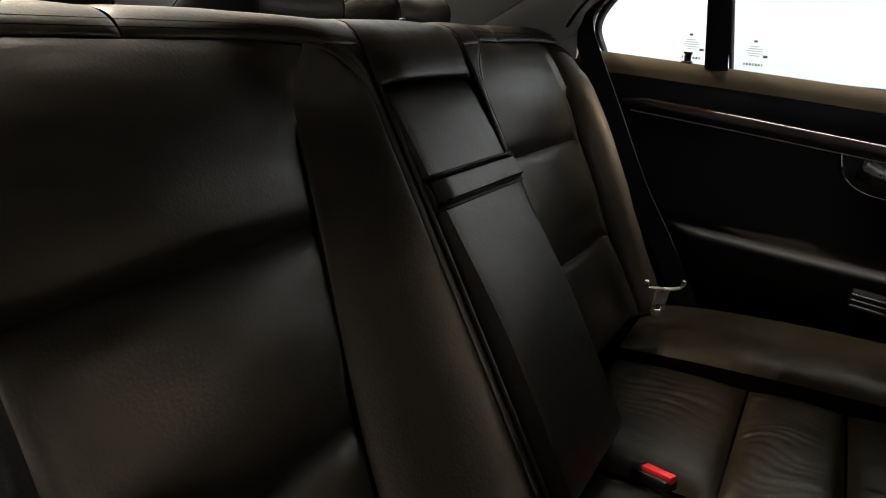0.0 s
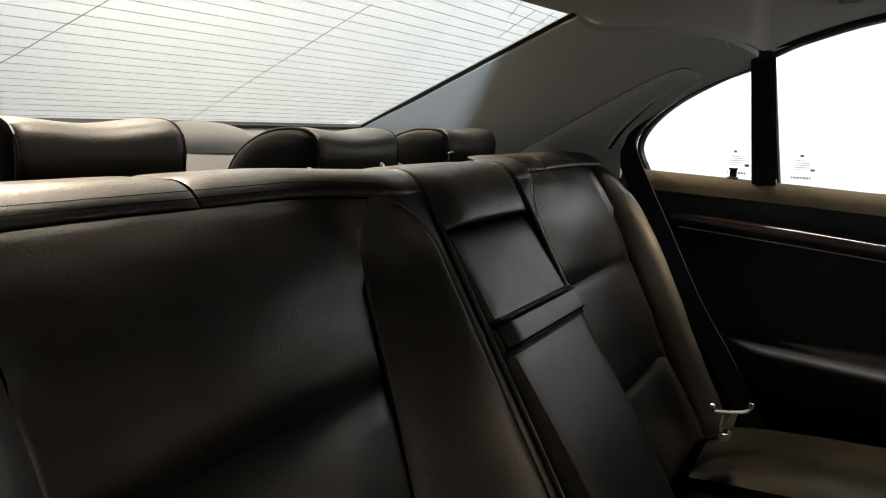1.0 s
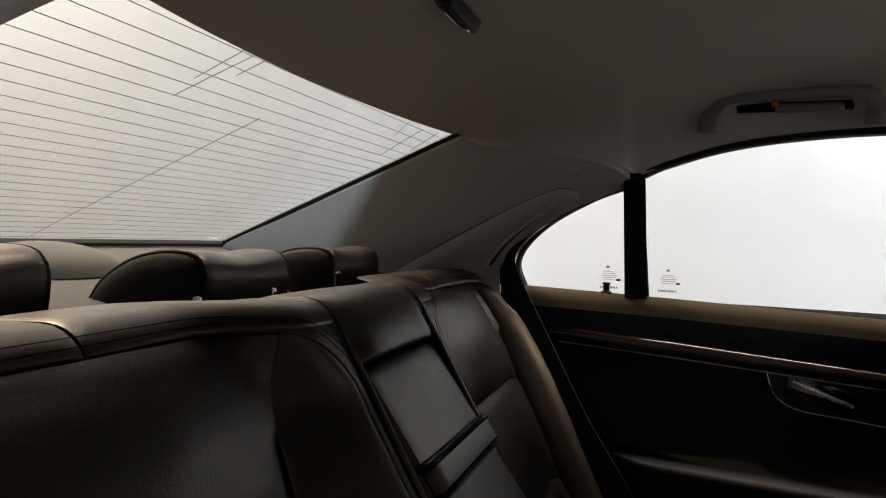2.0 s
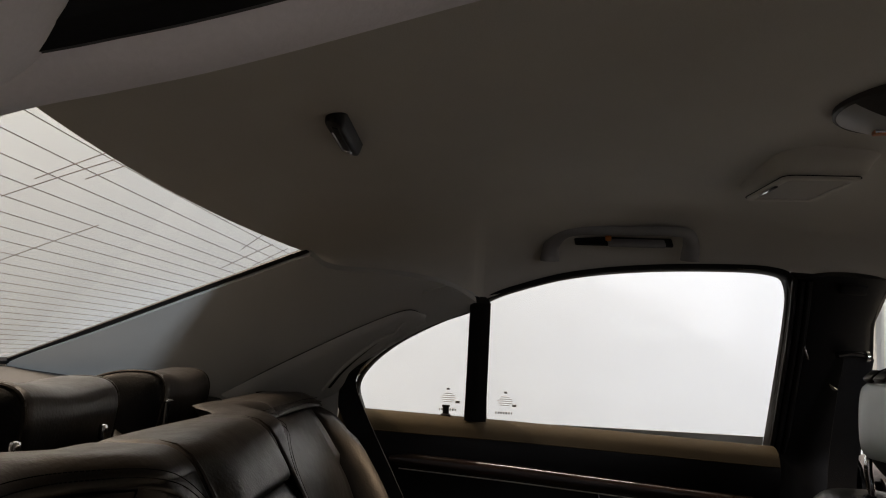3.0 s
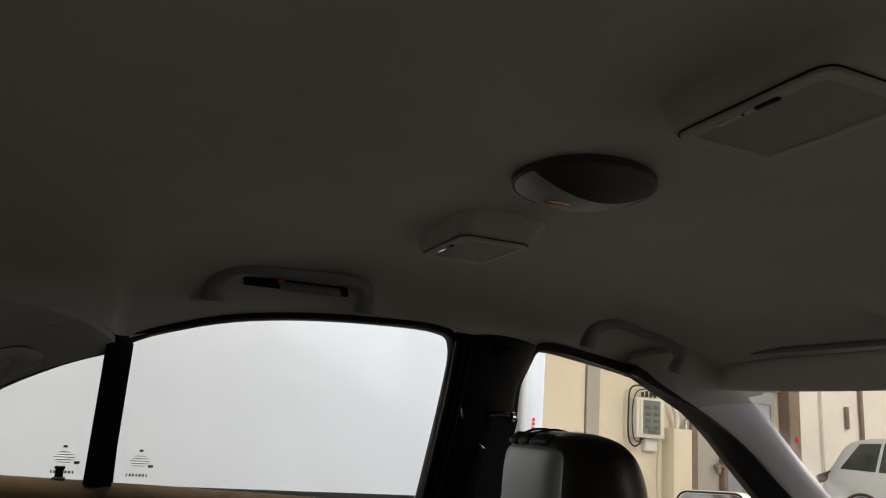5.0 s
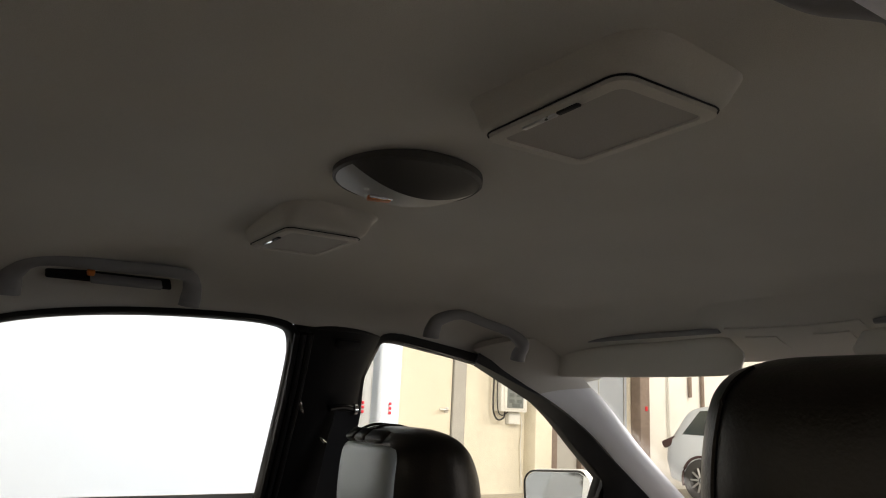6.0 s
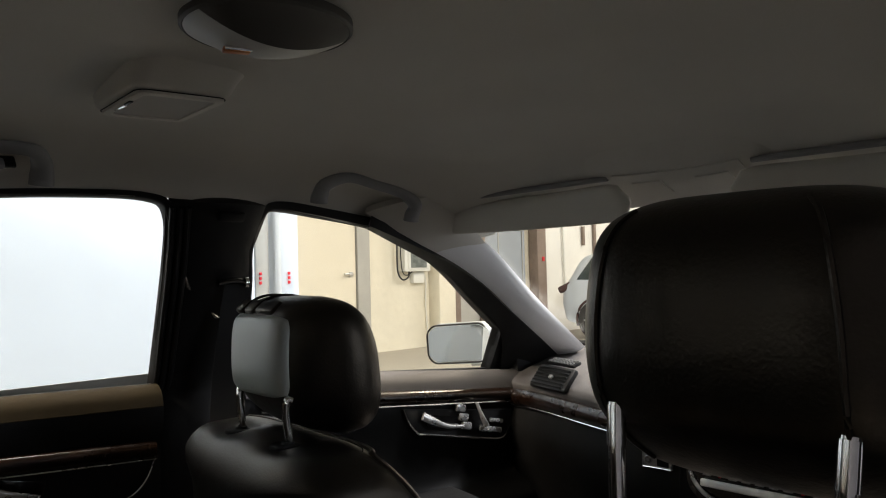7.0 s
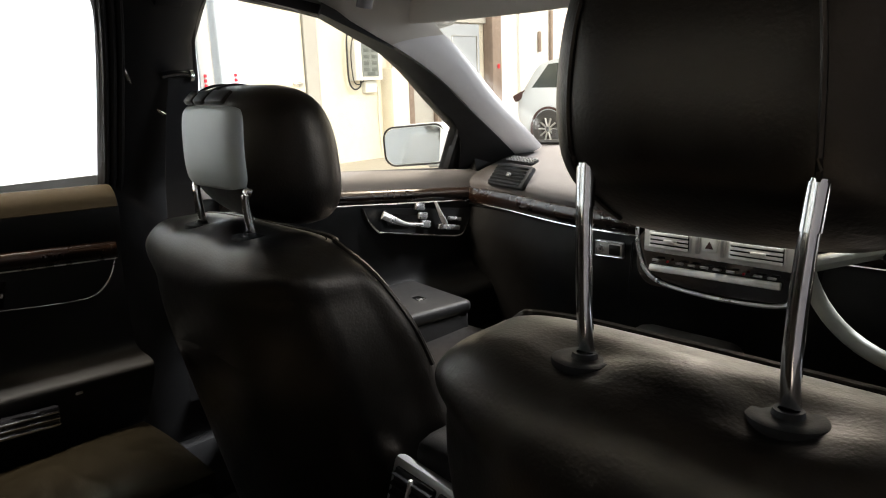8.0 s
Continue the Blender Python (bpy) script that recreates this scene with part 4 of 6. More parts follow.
def rear_belt():
    root = thing("seat_belt", (-0.6, 0.23, 0.47), "black webbing rear seat belt hanging with its steel tongue", "seat belt")
    part("webbing", strap_along([(-0.606, -0.012, 1.045), (-0.632, -0.022, 1.010), (-0.652, 0.000, 0.950), (-0.656, 0.053, 0.851), (-0.655, 0.126, 0.717), (-0.655, 0.194, 0.615), (-0.655, 0.27, 0.49)],
                                0.050, 0.0016, 34, [(0.25, 1, -0.2), (0.3, 1, 0.1), (0.35, 0.9, 0.3), (0.35, 0.85, 0.45), (0.35, 0.85, 0.45), (0.35, 0.85, 0.45), (0.35, 0.85, 0.45)]), WEB, root)
    m = look((-0.494, 0.242, 0.582), (-0.494 - 0.75, 0.242 - 0.45, 0.582 + 0.25))
    bar = [m @ Vector(p) for p in ((-0.034, 0.012, 0), (-0.030, -0.001, 0), (-0.015, -0.003, 0), (0.015, -0.003, 0), (0.030, 0.002, 0), (0.032, 0.016, 0))]
    tg = part("tongue_frame", tube(bar, 0.0042, 8, flat=0.6, steps=24), BRIGHT, root, "bright steel belt tongue")
    plate = [(-0.012, -0.006), (0.012, -0.006), (0.011, -0.056), (0.006, -0.066), (-0.006, -0.066), (-0.011, -0.056)]
    to3 = lambda u, v, d: tuple(m @ Vector((u, v, d)))
    n = 6
    outer = plate
    inner = [(-0.005, -0.038), (0.005, -0.038), (0.005, -0.045), (0.005, -0.052), (-0.005, -0.052), (-0.005, -0.045)]
    verts = [to3(u, v, d) for d in (0.0015, -0.0015) for ring in (outer, inner) for u, v in ring]
    faces = []
    for i in range(n):
        j = (i + 1) % n
        faces += [(i, j, n + j, n + i), (2 * n + i, 3 * n + i, 3 * n + j, 2 * n + j), (i, 2 * n + i, 2 * n + j, j), (n + i, n + j, 3 * n + j, 3 * n + i)]
    part("tongue_plate", (verts, faces), BRIGHT, tg)
    root = thing("belt_buckle", (-0.045, 0.34, 0.46), "seat belt buckle with a red release button on the bench", "belt buckle")
    mm = Matrix.Translation((-0.050, 0.345, 0.498)) @ pose(0, 0, 0, 0, -12, 62)
    part("housing", rbox((0.056, 0.024, 0.016), 0.004, mm @ pose(-0.004, 0, -0.006)), PLASTIC, root)
    part("button", rbox((0.046, 0.013, 0.010), 0.003, mm @ pose(0.004, 0, 0.003)), RED, root, "red release button")
    whole("belt_tongue", join(tube([(-0.128, 0.155, 0.672), (-0.132, 0.168, 0.646)], 0.006, 8, flat=0.4), tube([(-0.133, 0.170, 0.644), (-0.137, 0.186, 0.614)], [0.006, 0.005], 8, flat=0.25)), CHROME,
          "bright centre belt tongue in the seat gap", "belt tongue")


rear_belt()


# ---- the left rear door ----
def sill_z(y):
    return 0.958 - 0.037 * y


def rear_door():
    root = thing("rear_door", (-0.74, 0.4, 0.3), "black rear door panel with walnut strip and armrest, door shut", "car door")

    def prof(y):
        a = smooth(0.12, 0.27, y)
        zs = sill_z(y) - 0.95
        o = 0.12 * max(0, 0.3 - y)
        return [(-0.752 + o, 0.951 + zs), (-0.738 + o, 0.953 + zs), (-0.722 + o, 0.949 + zs), (-0.710 + o, 0.938 + zs), (-0.704 + o, 0.918 + zs), (-0.706 + o, 0.893 + zs), (-0.712 + o, 0.87 + zs),
                (-0.722, 0.82), (-0.726, 0.76), (-0.724, 0.70), (-0.718, 0.662 + 0.03 * (0.4 - y)), (-0.705 + 0.01 * a, 0.652 + 0.04 * (0.4 - y)), (-0.706 + 0.045 * a, 0.649 + 0.04 * (0.4 - y)),
                (-0.707 + 0.064 * a, 0.640 + 0.04 * (0.4 - y)), (-0.710 + 0.060 * a, 0.60), (-0.712 + 0.040 * a, 0.56), (-0.712 + 0.01 * a, 0.51), (-0.715, 0.45), (-0.72, 0.30)]
    rows = []
    for y in np.linspace(-0.10, 0.802, 60):
        q = spline(prof(y), 60)
        rows.append([(x, y, z) for x, z in q])
    part("panel", slab(rows, 0.03, (1, 0, 0)), SOFT, root, sharp=60)
    pad = []
    for y in np.linspace(-0.06, 0.80, 50):
        q = spline(prof(y)[:5], 16)
        pad.append([(x + 0.003, y, z + 0.003) for x, z in q])
    part("sill_pad", slab(pad, 0.003, (1, 0, 0.5)), SILL_PAD, root, "padded brown-grey top of the door panel", sharp=60)
    skin = [[(-0.775 - 0.135 * math.sin(math.pi * min(t * 0.62 + 0.05, 1)) ** 0.8, y, 0.945 - 0.62 * t) for t in np.linspace(0, 1, 14)] for y in np.linspace(-0.9, 0.81, 24)]
    part("outer_skin", slab(skin, 0.004, (-1, 0, 0)), SILVER_PAINT, root, "silver painted outer skin")
    zc = lambda y: 0.874 - 0.045 * (y - 0.1) / 0.65
    strip = []
    for y in np.linspace(0.066, 0.785, 50):
        h = 0.0135 * min(1, max(0.0, (y - 0.060) / 0.05)) ** 0.5
        strip.append([(-0.700 + 0.12 * max(0, 0.3 - y) * 0.6 + 0.009 * math.cos(t) ** 0.6 if math.cos(t) > 0 else -0.700, y, zc(y) + h * math.sin(t)) for t in np.linspace(-1.5, 1.5, 9)])
    w = part("walnut_strip", slab(strip, 0.012, (1, 0, 0)), WOOD, root, "glossy dark walnut strip")
    part("chrome_line", tube([(-0.694 + 0.07 * max(0, 0.3 - y), y, zc(y) - 0.0155) for y in np.linspace(0.085, 0.785, 30)], 0.0012, 6), STEEL, w, "thin chrome line under the wood")
    u = spline([(0.462, 0.846), (0.468, 0.815), (0.482, 0.786), (0.52, 0.766), (0.60, 0.758), (0.70, 0.748), (0.745, 0.750), (0.775, 0.776), (0.792, 0.822)], 60)
    well = prism([(y, z) for y, z in u] + [(0.79, 0.838), (0.47, 0.852)], lambda a, b, d: (-0.7155 - d, a, b), 0.006)
    cup = part("handle_well", well, PLASTIC, root, "black recessed handle plate")
    part("chrome_edge", tube([(-0.714, y, z) for y, z in u], [0.0008, 0.0024, 0.0012, 0.001, 0.0012, 0.0024, 0.0010], 6), CHROME, cup, "thin chrome edge")
    lever = spline([(-0.708, 0.508, 0.818), (-0.700, 0.525, 0.812), (-0.697, 0.56, 0.800), (-0.699, 0.605, 0.785)], 16)
    part("door_lever", tube(lever, [0.011, 0.010, 0.005, 0.0035], 10, flat=0.55, up=(1, 0, 0)), BRIGHT, cup, "chrome door lever")
    part("lever_cup", at_box(-0.717, 0.555, 0.797, 0.006, 0.12, 0.046, 0.02, rx=-15), PIANO, cup)
    tray = part("ashtray_front", at_box(-0.643, 0.586, 0.592, 0.02, 0.11, 0.036, 0.006, rx=-4), PIANO, root, "gloss black ashtray front")
    for k in range(3):
        part("chrome_bar", at_box(-0.632, 0.586, 0.581 + 0.010 * k, 0.004, 0.106, 0.0032, 0.001, rx=-4), CHROME, tray)
    part("knob", at_box(-0.650, 0.676, 0.612, 0.012, 0.012, 0.006, 0.002), STEEL, root, "small bright knob")
    clip = thing("sill_clip", (-0.722, 0.167, 0.955), "small black plastic blind hook on the door sill", "hook")
    part("foot", at_box(-0.722, 0.167, 0.956, 0.020, 0.020, 0.010, 0.003), PLASTIC, clip)
    part("stem", at_box(-0.724, 0.167, 0.968, 0.008, 0.012, 0.018, 0.002), PLASTIC, clip)
    part("lip", at_box(-0.719, 0.167, 0.976, 0.012, 0.015, 0.004, 0.001), PLASTIC, clip)


rear_door()


# ---- on the headliner ----
def grab_handle(s, feet, bar, hook):
    """feet, bar: the ends of its feet and of its bar, on the left side."""
    (ya, za, xa), (yb, zb, xb) = feet
    (yc, zc, xc), (yd, zd, xd) = bar
    f = lambda x, y, z: (-s * x, y, z)
    mid = f(*(np.array((xa + xb, ya + yb, za + zb)) / 2))
    root = thing("grab_handle", mid, "grey plastic folding grab handle above the door", "grab handle", "grab handles")
    pts = [f(xa, ya, za - 0.004), f(xa + 0.004, ya, za + 0.008), f(xa + 0.018, ya + 0.004, za + 0.026), f(xc, yc, zc), f((xc + xd) / 2, (yc + yd) / 2, (zc + zd) / 2 + 0.001), f(xd, yd, zd),
           f(xb + 0.018, yb - 0.004, zb + 0.026), f(xb + 0.004, yb, zb + 0.008), f(xb, yb, zb - 0.004)]
    part("bar", tube(pts, [0.016, 0.0155, 0.013, 0.0095, 0.009, 0.0095, 0.013, 0.0155, 0.016], 12, flat=0.72, up=(0.8, 0, -0.6), steps=60), TRIM_PLASTIC, root)
    ym, zm, xm = (yc + yd) / 2, (zc + zd) / 2, (xc + xd) / 2
    ry = math.degrees(math.atan2(zd - zc, yd - yc))
    tilt = 40 * s
    if not hook:
        return
    plate = part("mounting_plate", at_box(*f(xm - 0.026, ym, zm - 0.013), 0.006, (yd - yc) * 0.92, 0.020, 0.003, rx=ry, ry=tilt), PLASTIC, root, "dark recessed mounting plate")
    if hook:
        part("coat_hook", at_box(*f(xm - 0.018, ym + 0.020, zm - 0.016), 0.008, 0.095, 0.016, 0.003, rx=ry, ry=tilt), TRIM_PLASTIC, plate)
        part("marker", at_box(*f(xm - 0.012, ym - 0.028, zm - 0.010), 0.008, 0.010, 0.009, 0.002, rx=ry, ry=tilt), ORANGE, plate, "orange catch")


for s in (-1, 1):
    grab_handle(s, ((0.335, 1.246, -0.502), (0.570, 1.258, -0.506)), ((0.366, 1.288, -0.462), (0.544, 1.294, -0.460)), True)
    grab_handle(s, ((0.982, 1.248, -0.470), (1.172, 1.221, -0.458)), ((1.030, 1.288, -0.448), (1.135, 1.266, -0.440)), False)


def vanity(x):
    root = thing("vanity_mirror", (x, 0.642, 1.325), "grey flip-down vanity mirror lid in a raised roof housing", "vanity mirror", "roof vanity mirrors")
    c = Matrix.Translation((x, 0.642, 1.3265)) @ pose(0, 0, 0, 1.5, 0, 0)
    rings = []
    for grow, z, r in ((0.036, 0.036, 0.036), (0.024, 0.027, 0.030), (0.016, 0.019, 0.024), (0.011, 0.011, 0.020), (0.008, 0.005, 0.018), (0.005, 0.0015, 0.016), (0.002, 0.0, 0.014), (0.0, -0.001, 0.013)):
        rings.append([c @ Vector((u, v + (0.75 * (grow - 0.006) if v < 0 and grow > 0.006 else 0.0), z)) for u, v in rounded(0.136 + 2 * grow, 0.098 + 2 * grow, r)])
    part("housing", loft(rings), LINER, root, sharp=70)
    ring = []
    for w, z in ((0.0, -0.0015), (0.0, -0.005), (-0.002, -0.006), (-0.009, -0.006), (-0.010, -0.003)):
        ring.append([c @ Vector((u, v, z)) for u, v in rounded(0.136 + 2 * w, 0.098 + 2 * w, 0.012 + w * 0.5)])
    part("bezel", loft(ring, caps=False), VISOR, root)
    gap = [c @ Vector((u, v, -0.002)) for u, v in rounded(0.1385, 0.1005, 0.013)]
    part("gap", tube(gap + gap[:1], 0.0007, 6), RUBBER, root)
    v, f = prism(rounded(0.114, 0.077, 0.005), lambda u, w, d: (u, w, d), 0.004)
    lid = part("lid", ([c @ Vector((p[0], p[1] + 0.001, p[2] - 0.0045)) for p in v], f), LID, root, "cloth-covered lid")
    part("finger_slot", rbox((0.034, 0.004, 0.003), 0.001, c @ pose(-0.012, -0.0425, -0.0062)), CHROME if x < 0 else STEEL, root, "bright finger slot")
    part("finger_notch", rbox((0.020, 0.0045, 0.003), 0.001, c @ pose(0.016, -0.0425, -0.0062)), PLASTIC, root)


for x in (-0.258, 0.258):
    vanity(x)


def dome_lamp():
    root = thing("dome_lamp", (0.0, 0.638, 1.345), "round grey rear reading lamp, unlit", "ceiling lamp")
    m = pose(-0.008, 0.646, 1.3495)
    part("rim", lathe([(0.070, 0.008), (0.0765, 0.004), (0.0765, -0.003), (0.074, -0.005), (0.070, -0.003)], m, 40), LAMP_DARK, root)

    def cap(x0, x1, deep):
        rows = []
        for i in range(15):
            x = x0 + (x1 - x0) * i / 14
            w = math.sqrt(max(0.0735 ** 2 - x * x, 1e-8))
            rows.append([m @ Vector((x, w * t, -0.004 - deep * max(0, 1 - (x * x + (w * t) ** 2) / 0.0735 ** 2))) for t in np.linspace(-1, 1, 22)])
        return slab(rows, -0.003, (0, 0, 1))
    part("lens", cap(-0.0734, 0.016, 0.020), LAMP_LENS, root, "pale frosted lens")
    rows = []
    for i in range(15):
        x = 0.0164 + 0.057 * i / 14
        w = math.sqrt(max(0.0735 ** 2 - x * x, 1e-8))
        deep = 0.020 * (1 - i / 14) ** 1.3 * (1 - (0.0164 / 0.0735) ** 2)
        rows.append([m @ Vector((x, w * t, -0.004 - deep * (1 - t * t))) for t in np.linspace(-1, 1, 22)])
    part("cover", slab(rows, -0.003, (0, 0, 1)), LAMP_DARK, root, "darker mesh cover")
    part("switch", rbox((0.014, 0.024, 0.005), 0.0015, m @ pose(-0.018, -0.022, -0.0212, 0, 8, -20)), ORANGE, root, "small amber switch")
    part("switch_edge", rbox((0.003, 0.024, 0.004), 0.001, m @ pose(-0.009, -0.024, -0.0218, 0, 8, -20)), CHROME, root)


dome_lamp()


def belt_outlet():
    root = thing("belt_outlet", (0.02, 0.085, 1.275), "black plastic centre belt outlet under the roof lining", "belt outlet")
    m = Matrix.Translation((0.026, 0.071, 1.2815)) @ pose(0, 0, 0, -14, 0, 0)
    ring = lambda k, z: [m @ Vector((u, w, z)) for u, w in rounded(0.108 * k, 0.018 * k, 0.0089 * k)]
    part("bezel", loft([ring(1.08, 0.02), ring(1.04, 0.003), ring(1.0, -0.001), ring(0.93, -0.0025), ring(0.8, -0.003)]), PLASTIC, root)
    part("slot", rbox((0.080, 0.006, 0.003), 0.001, m @ pose(0.004, 0.001, -0.0025)), RUBBER, root, "dark slot")
    part("tongue", rbox((0.010, 0.010, 0.004), 0.0015, m @ pose(-0.034, 0.0, -0.0035)), CHROME, root, "bright belt tongue tip")
    part("edge", rbox((0.060, 0.0018, 0.002), 0.0008, m @ pose(-0.006, -0.0050, -0.0035)), STEEL, root)


belt_outlet()


def visor(s):
    root = thing("sun_visor", (s * 0.30, 1.28, 1.24), "pale grey cloth sun visor folded up", "sun visor", "sun visors")
    rings = []
    for k in range(25):
        u = k / 24
        x = s * (0.540 - 0.455 * u)
        e = min(1, (1 - abs(2 * u - 1) ** 14)) ** 0.5
        h = 0.034 * max(e, 0.15) * (0.95 + 0.1 * u)
        cy, cz = 1.295 + 0.035 * (1 - (2 * u - 1) ** 2) + 0.03 * u, 1.225 + 0.004 * u
        ring = []
        for i in range(18):
            a = 2 * math.pi * i / 18
            c, t = math.cos(a), math.sin(a)
            d, w = 0.011 * abs(t) ** 0.7 * (1 if t > 0 else -1) * max(e, 0.25), h * abs(c) ** 0.8 * (1 if c > 0 else -1)
            ring.append((x, cy - 0.50 * w * -1 * -1 + d * 0.8, cz + 0.86 * w + d * 0.5))
        rings.append(ring)
    pad = part("pad", loft(rings), VISOR, root, sharp=60)
    part("hinge_rod", tube([(s * 0.50, 1.285, 1.262), (s * 0.12, 1.315, 1.268)], 0.005, 8), TRIM_PLASTIC, root)


for s in (-1, 1):
    visor(s)


def overhead_console():
    root = thing("overhead_console", (0, 1.25, 1.26), "grey roof console between the sun visors", "roof console")
    rows = []
    for y in np.linspace(1.19, 1.42, 26):
        v = (y - 1.19) / 0.23
        h = 0.018 * smooth(0, 0.7, v)
        w = 0.155 + 0.025 * v
        rows.append([(x * w, y, roof_z(x * w, y) + 0.004 - h * max(0, 1 - abs(x) ** 3.0)) for x in np.linspace(-1, 1, 29)])
    part("housing", slab(rows, -0.004, (0, 0, 1)), LINER, root, sharp=60)

    def low(x, y):
        v = (y - 1.19) / 0.23
        return roof_z(x, y) + 0.004 - 0.018 * smooth(0, 0.7, v) * max(0, 1 - abs(x / (0.155 + 0.025 * v)) ** 3.0)
    panel = [[(x, y, low(x, y) - 0.0022) for x in np.linspace(-0.105, 0.105, 21)] for y in np.linspace(1.305, 1.405, 12)]
    part("switch_panel", slab(panel, -0.003, (0, 0, 1)), LINER, root, "smooth grey switch panel")
    for x in (-0.055, 0.055):
        lens = [[(x + u, y, low(x + u, y) - 0.0042) for u in np.linspace(-0.026, 0.026, 7)] for y in np.linspace(1.325, 1.365, 7)]
        part("reading_lens", slab(lens, -0.003, (0, 0, 1)), LINER, root, "frosted reading lamp lens")


overhead_console()


# ---- the front seats ----
def front_seat(g, y0, lift):
    """g: 1 the car's right, -1 its left; y0: where the headrest posts stand; lift: how far the headrest is pulled up."""
    cx = g * 0.357
    root = thing("front_seat", (cx, y0 + 0.35, 0.27), "black leather front seat with %s headrest" % ("a fully raised" if lift > 0.05 else "a slightly raised"), "car seat", "front seats")
    spec = [(0.30, 0.250, -0.05, 0.20), (0.42, 0.258, -0.072, 0.185), (0.55, 0.262, -0.086, 0.175), (0.68, 0.258, -0.094, 0.158), (0.76, 0.250, -0.094, 0.142), (0.805, 0.240, -0.090, 0.126), (0.838, 0.228, -0.083, 0.112),
            (0.862, 0.212, -0.072, 0.100), (0.882, 0.192, -0.058, 0.086), (0.896, 0.166, -0.040, 0.068), (0.903, 0.122, -0.020, 0.044)]
    zs = np.linspace(0, len(spec) - 1, 40)
    sp = spline(spec, 40)
    rings, n = [], 112
    for z, w, b, f in sp:
        lean = 0.24 * (0.905 - z)
        kb = 0.60 + 0.30 * smooth(0.82, 0.87, z)
        ring = []
        for i in range(n):
            a = 2 * math.pi * i / n
            c, t = math.cos(a), math.sin(a)
            px = abs(c) ** 0.5 * (1 if c > 0 else -1) * w * (kb + (1 - kb) * smooth(-0.9, 0.4, t))
            py = (f if t > 0 else -b) * abs(t) ** (0.34 if t > 0 else 0.55) * (1 if t > 0 else -1)
            if t > 0:
                py -= 0.045 * max(0, 1 - (px / (w * 0.62)) ** 4) * smooth(0.90, 0.75, z)    # the front is hollow between its bolsters
            ring.append((cx + px, y0 + py + lean, z))
        rings.append(ring)
    edge = rings[-1]
    mid = np.mean(edge, axis=0)
    for q in np.linspace(0.95, 0.04, 20):                                # the crown, drawn in round the headrest posts
        rings.append([tuple(mid + (np.array(p) - mid) * q + np.array((0, 0, 0.0055 * (1 - q * q)))) for p in edge])

    def sunk(p):
        d = min(math.hypot(p[0] - cx - k * 0.0685, p[1] - y0) for k in (-1, 1))
        return (p[0], p[1], p[2] - 0.0105 * math.exp(-(d / 0.038) ** 2) if p[2] > 0.87 else p[2])
    rings = [[sunk(p) for p in ring] for ring in rings]
    back = part("backrest", loft(rings), LEATHER, root, sharp=70)
    # piping round the front edge of the crown, with a row of stitches behind it
    at = len(sp) - 7
    k0 = n // 16
    down_left = [rings[j][n // 2 - k0] for j in range(at - 20, at - 1, 3)]
    down_right = [rings[j][k0] for j in range(at - 2, at - 21, -3)]
    front = [rings[at][i] for i in range(n // 2 - k0 - 1, k0, -2)]
    part("piping", tube(down_left + [(x, y + 0.001, z + 0.0018) for x, y, z in front] + down_right, 0.0042, 7, steps=160), LEATHER, back)
    row = spline([tuple(np.array(rings[at + 1][i]) * 0.5 + np.array(rings[at + 2][i]) * 0.5 + np.array((0, 0, 0.0006))) for i in range(n // 2 - k0, k0 - 1, -1)], 120)
    part("stitching", join(*[tube([row[i] + (row[i + 1] - row[i]) * 0.15, row[i] + (row[i + 1] - row[i]) * 0.85], 0.0007, 5) for i in range(119)]), THREAD, back)
    shell = []
    for z in np.linspace(0.33, 0.80, 14):
        lean = 0.24 * (0.905 - z)
        w = 0.196 - 0.05 * smooth(0.72, 0.80, z)
        shell.append([(cx + w * x, y0 - 0.098 + lean + 0.06 * abs(x) ** 3 + 0.03 * smooth(0.74, 0.80, z), z) for x in np.linspace(-1, 1, 19)])
    part("back_shell", slab(shell, 0.022, (0, -1, 0)), LEATHER, root, "black plastic shell behind the backrest")
    part("cushion", at_box(cx, y0 + 0.42, 0.45, 0.52, 0.52, 0.17, 0.06, rx=5, seg=4), LEATHER, root)
    part("seat_base", at_box(cx, y0 + 0.42, 0.315, 0.44, 0.46, 0.12, 0.02), PLASTIC, root)
    # posts and their bushes
    for k in (-1, 1):
        px = cx + k * 0.0685
        bush = part("post_bush", lathe([(0.006, 0.006), (0.0085, 0.006), (0.0095, 0.0025), (0.015, 0.0020), (0.0200, 0.0028), (0.0232, 0.0015), (0.0240, -0.003), (0.022, -0.010)], pose(px, y0, 0.8962, -4), 32), RUBBER, root, "round black plastic post bush")
        top = 0.972 + lift
        line = [(px, y0 + 0.003, 0.898), (px, y0 - 0.001, 0.94), (px + k * 0.002, y0 + 0.001, 0.965 + lift * 0.5), (px + k * 0.004, y0 + 0.006, top)]
        post = part("headrest_post", tube(line, 0.0057, 14, steps=16), CHROME, root, "chrome headrest post")
        a, b = np.array(line[2]), np.array(line[3])
        part("sleeve", tube([a + (b - a) * 0.25, a + (b - a) * 0.95], 0.0065, 14), CHROME, post)
    # headrest: stations up its height: height, back, front, half width
    zb, n = 0.918 + lift, 52
    tab = [(0.000, 0.062, 0.104, 0.085), (0.008, 0.044, 0.122, 0.106), (0.026, 0.020, 0.136, 0.121), (0.050, -0.001, 0.141, 0.128), (0.080, -0.009, 0.140, 0.130), (0.120, -0.009, 0.134, 0.130),
           (0.150, -0.006, 0.123, 0.126), (0.168, 0.000, 0.111, 0.118), (0.181, 0.012, 0.096, 0.102), (0.189, 0.028, 0.078, 0.072), (0.191, 0.040, 0.066, 0.040)]
    rings = []
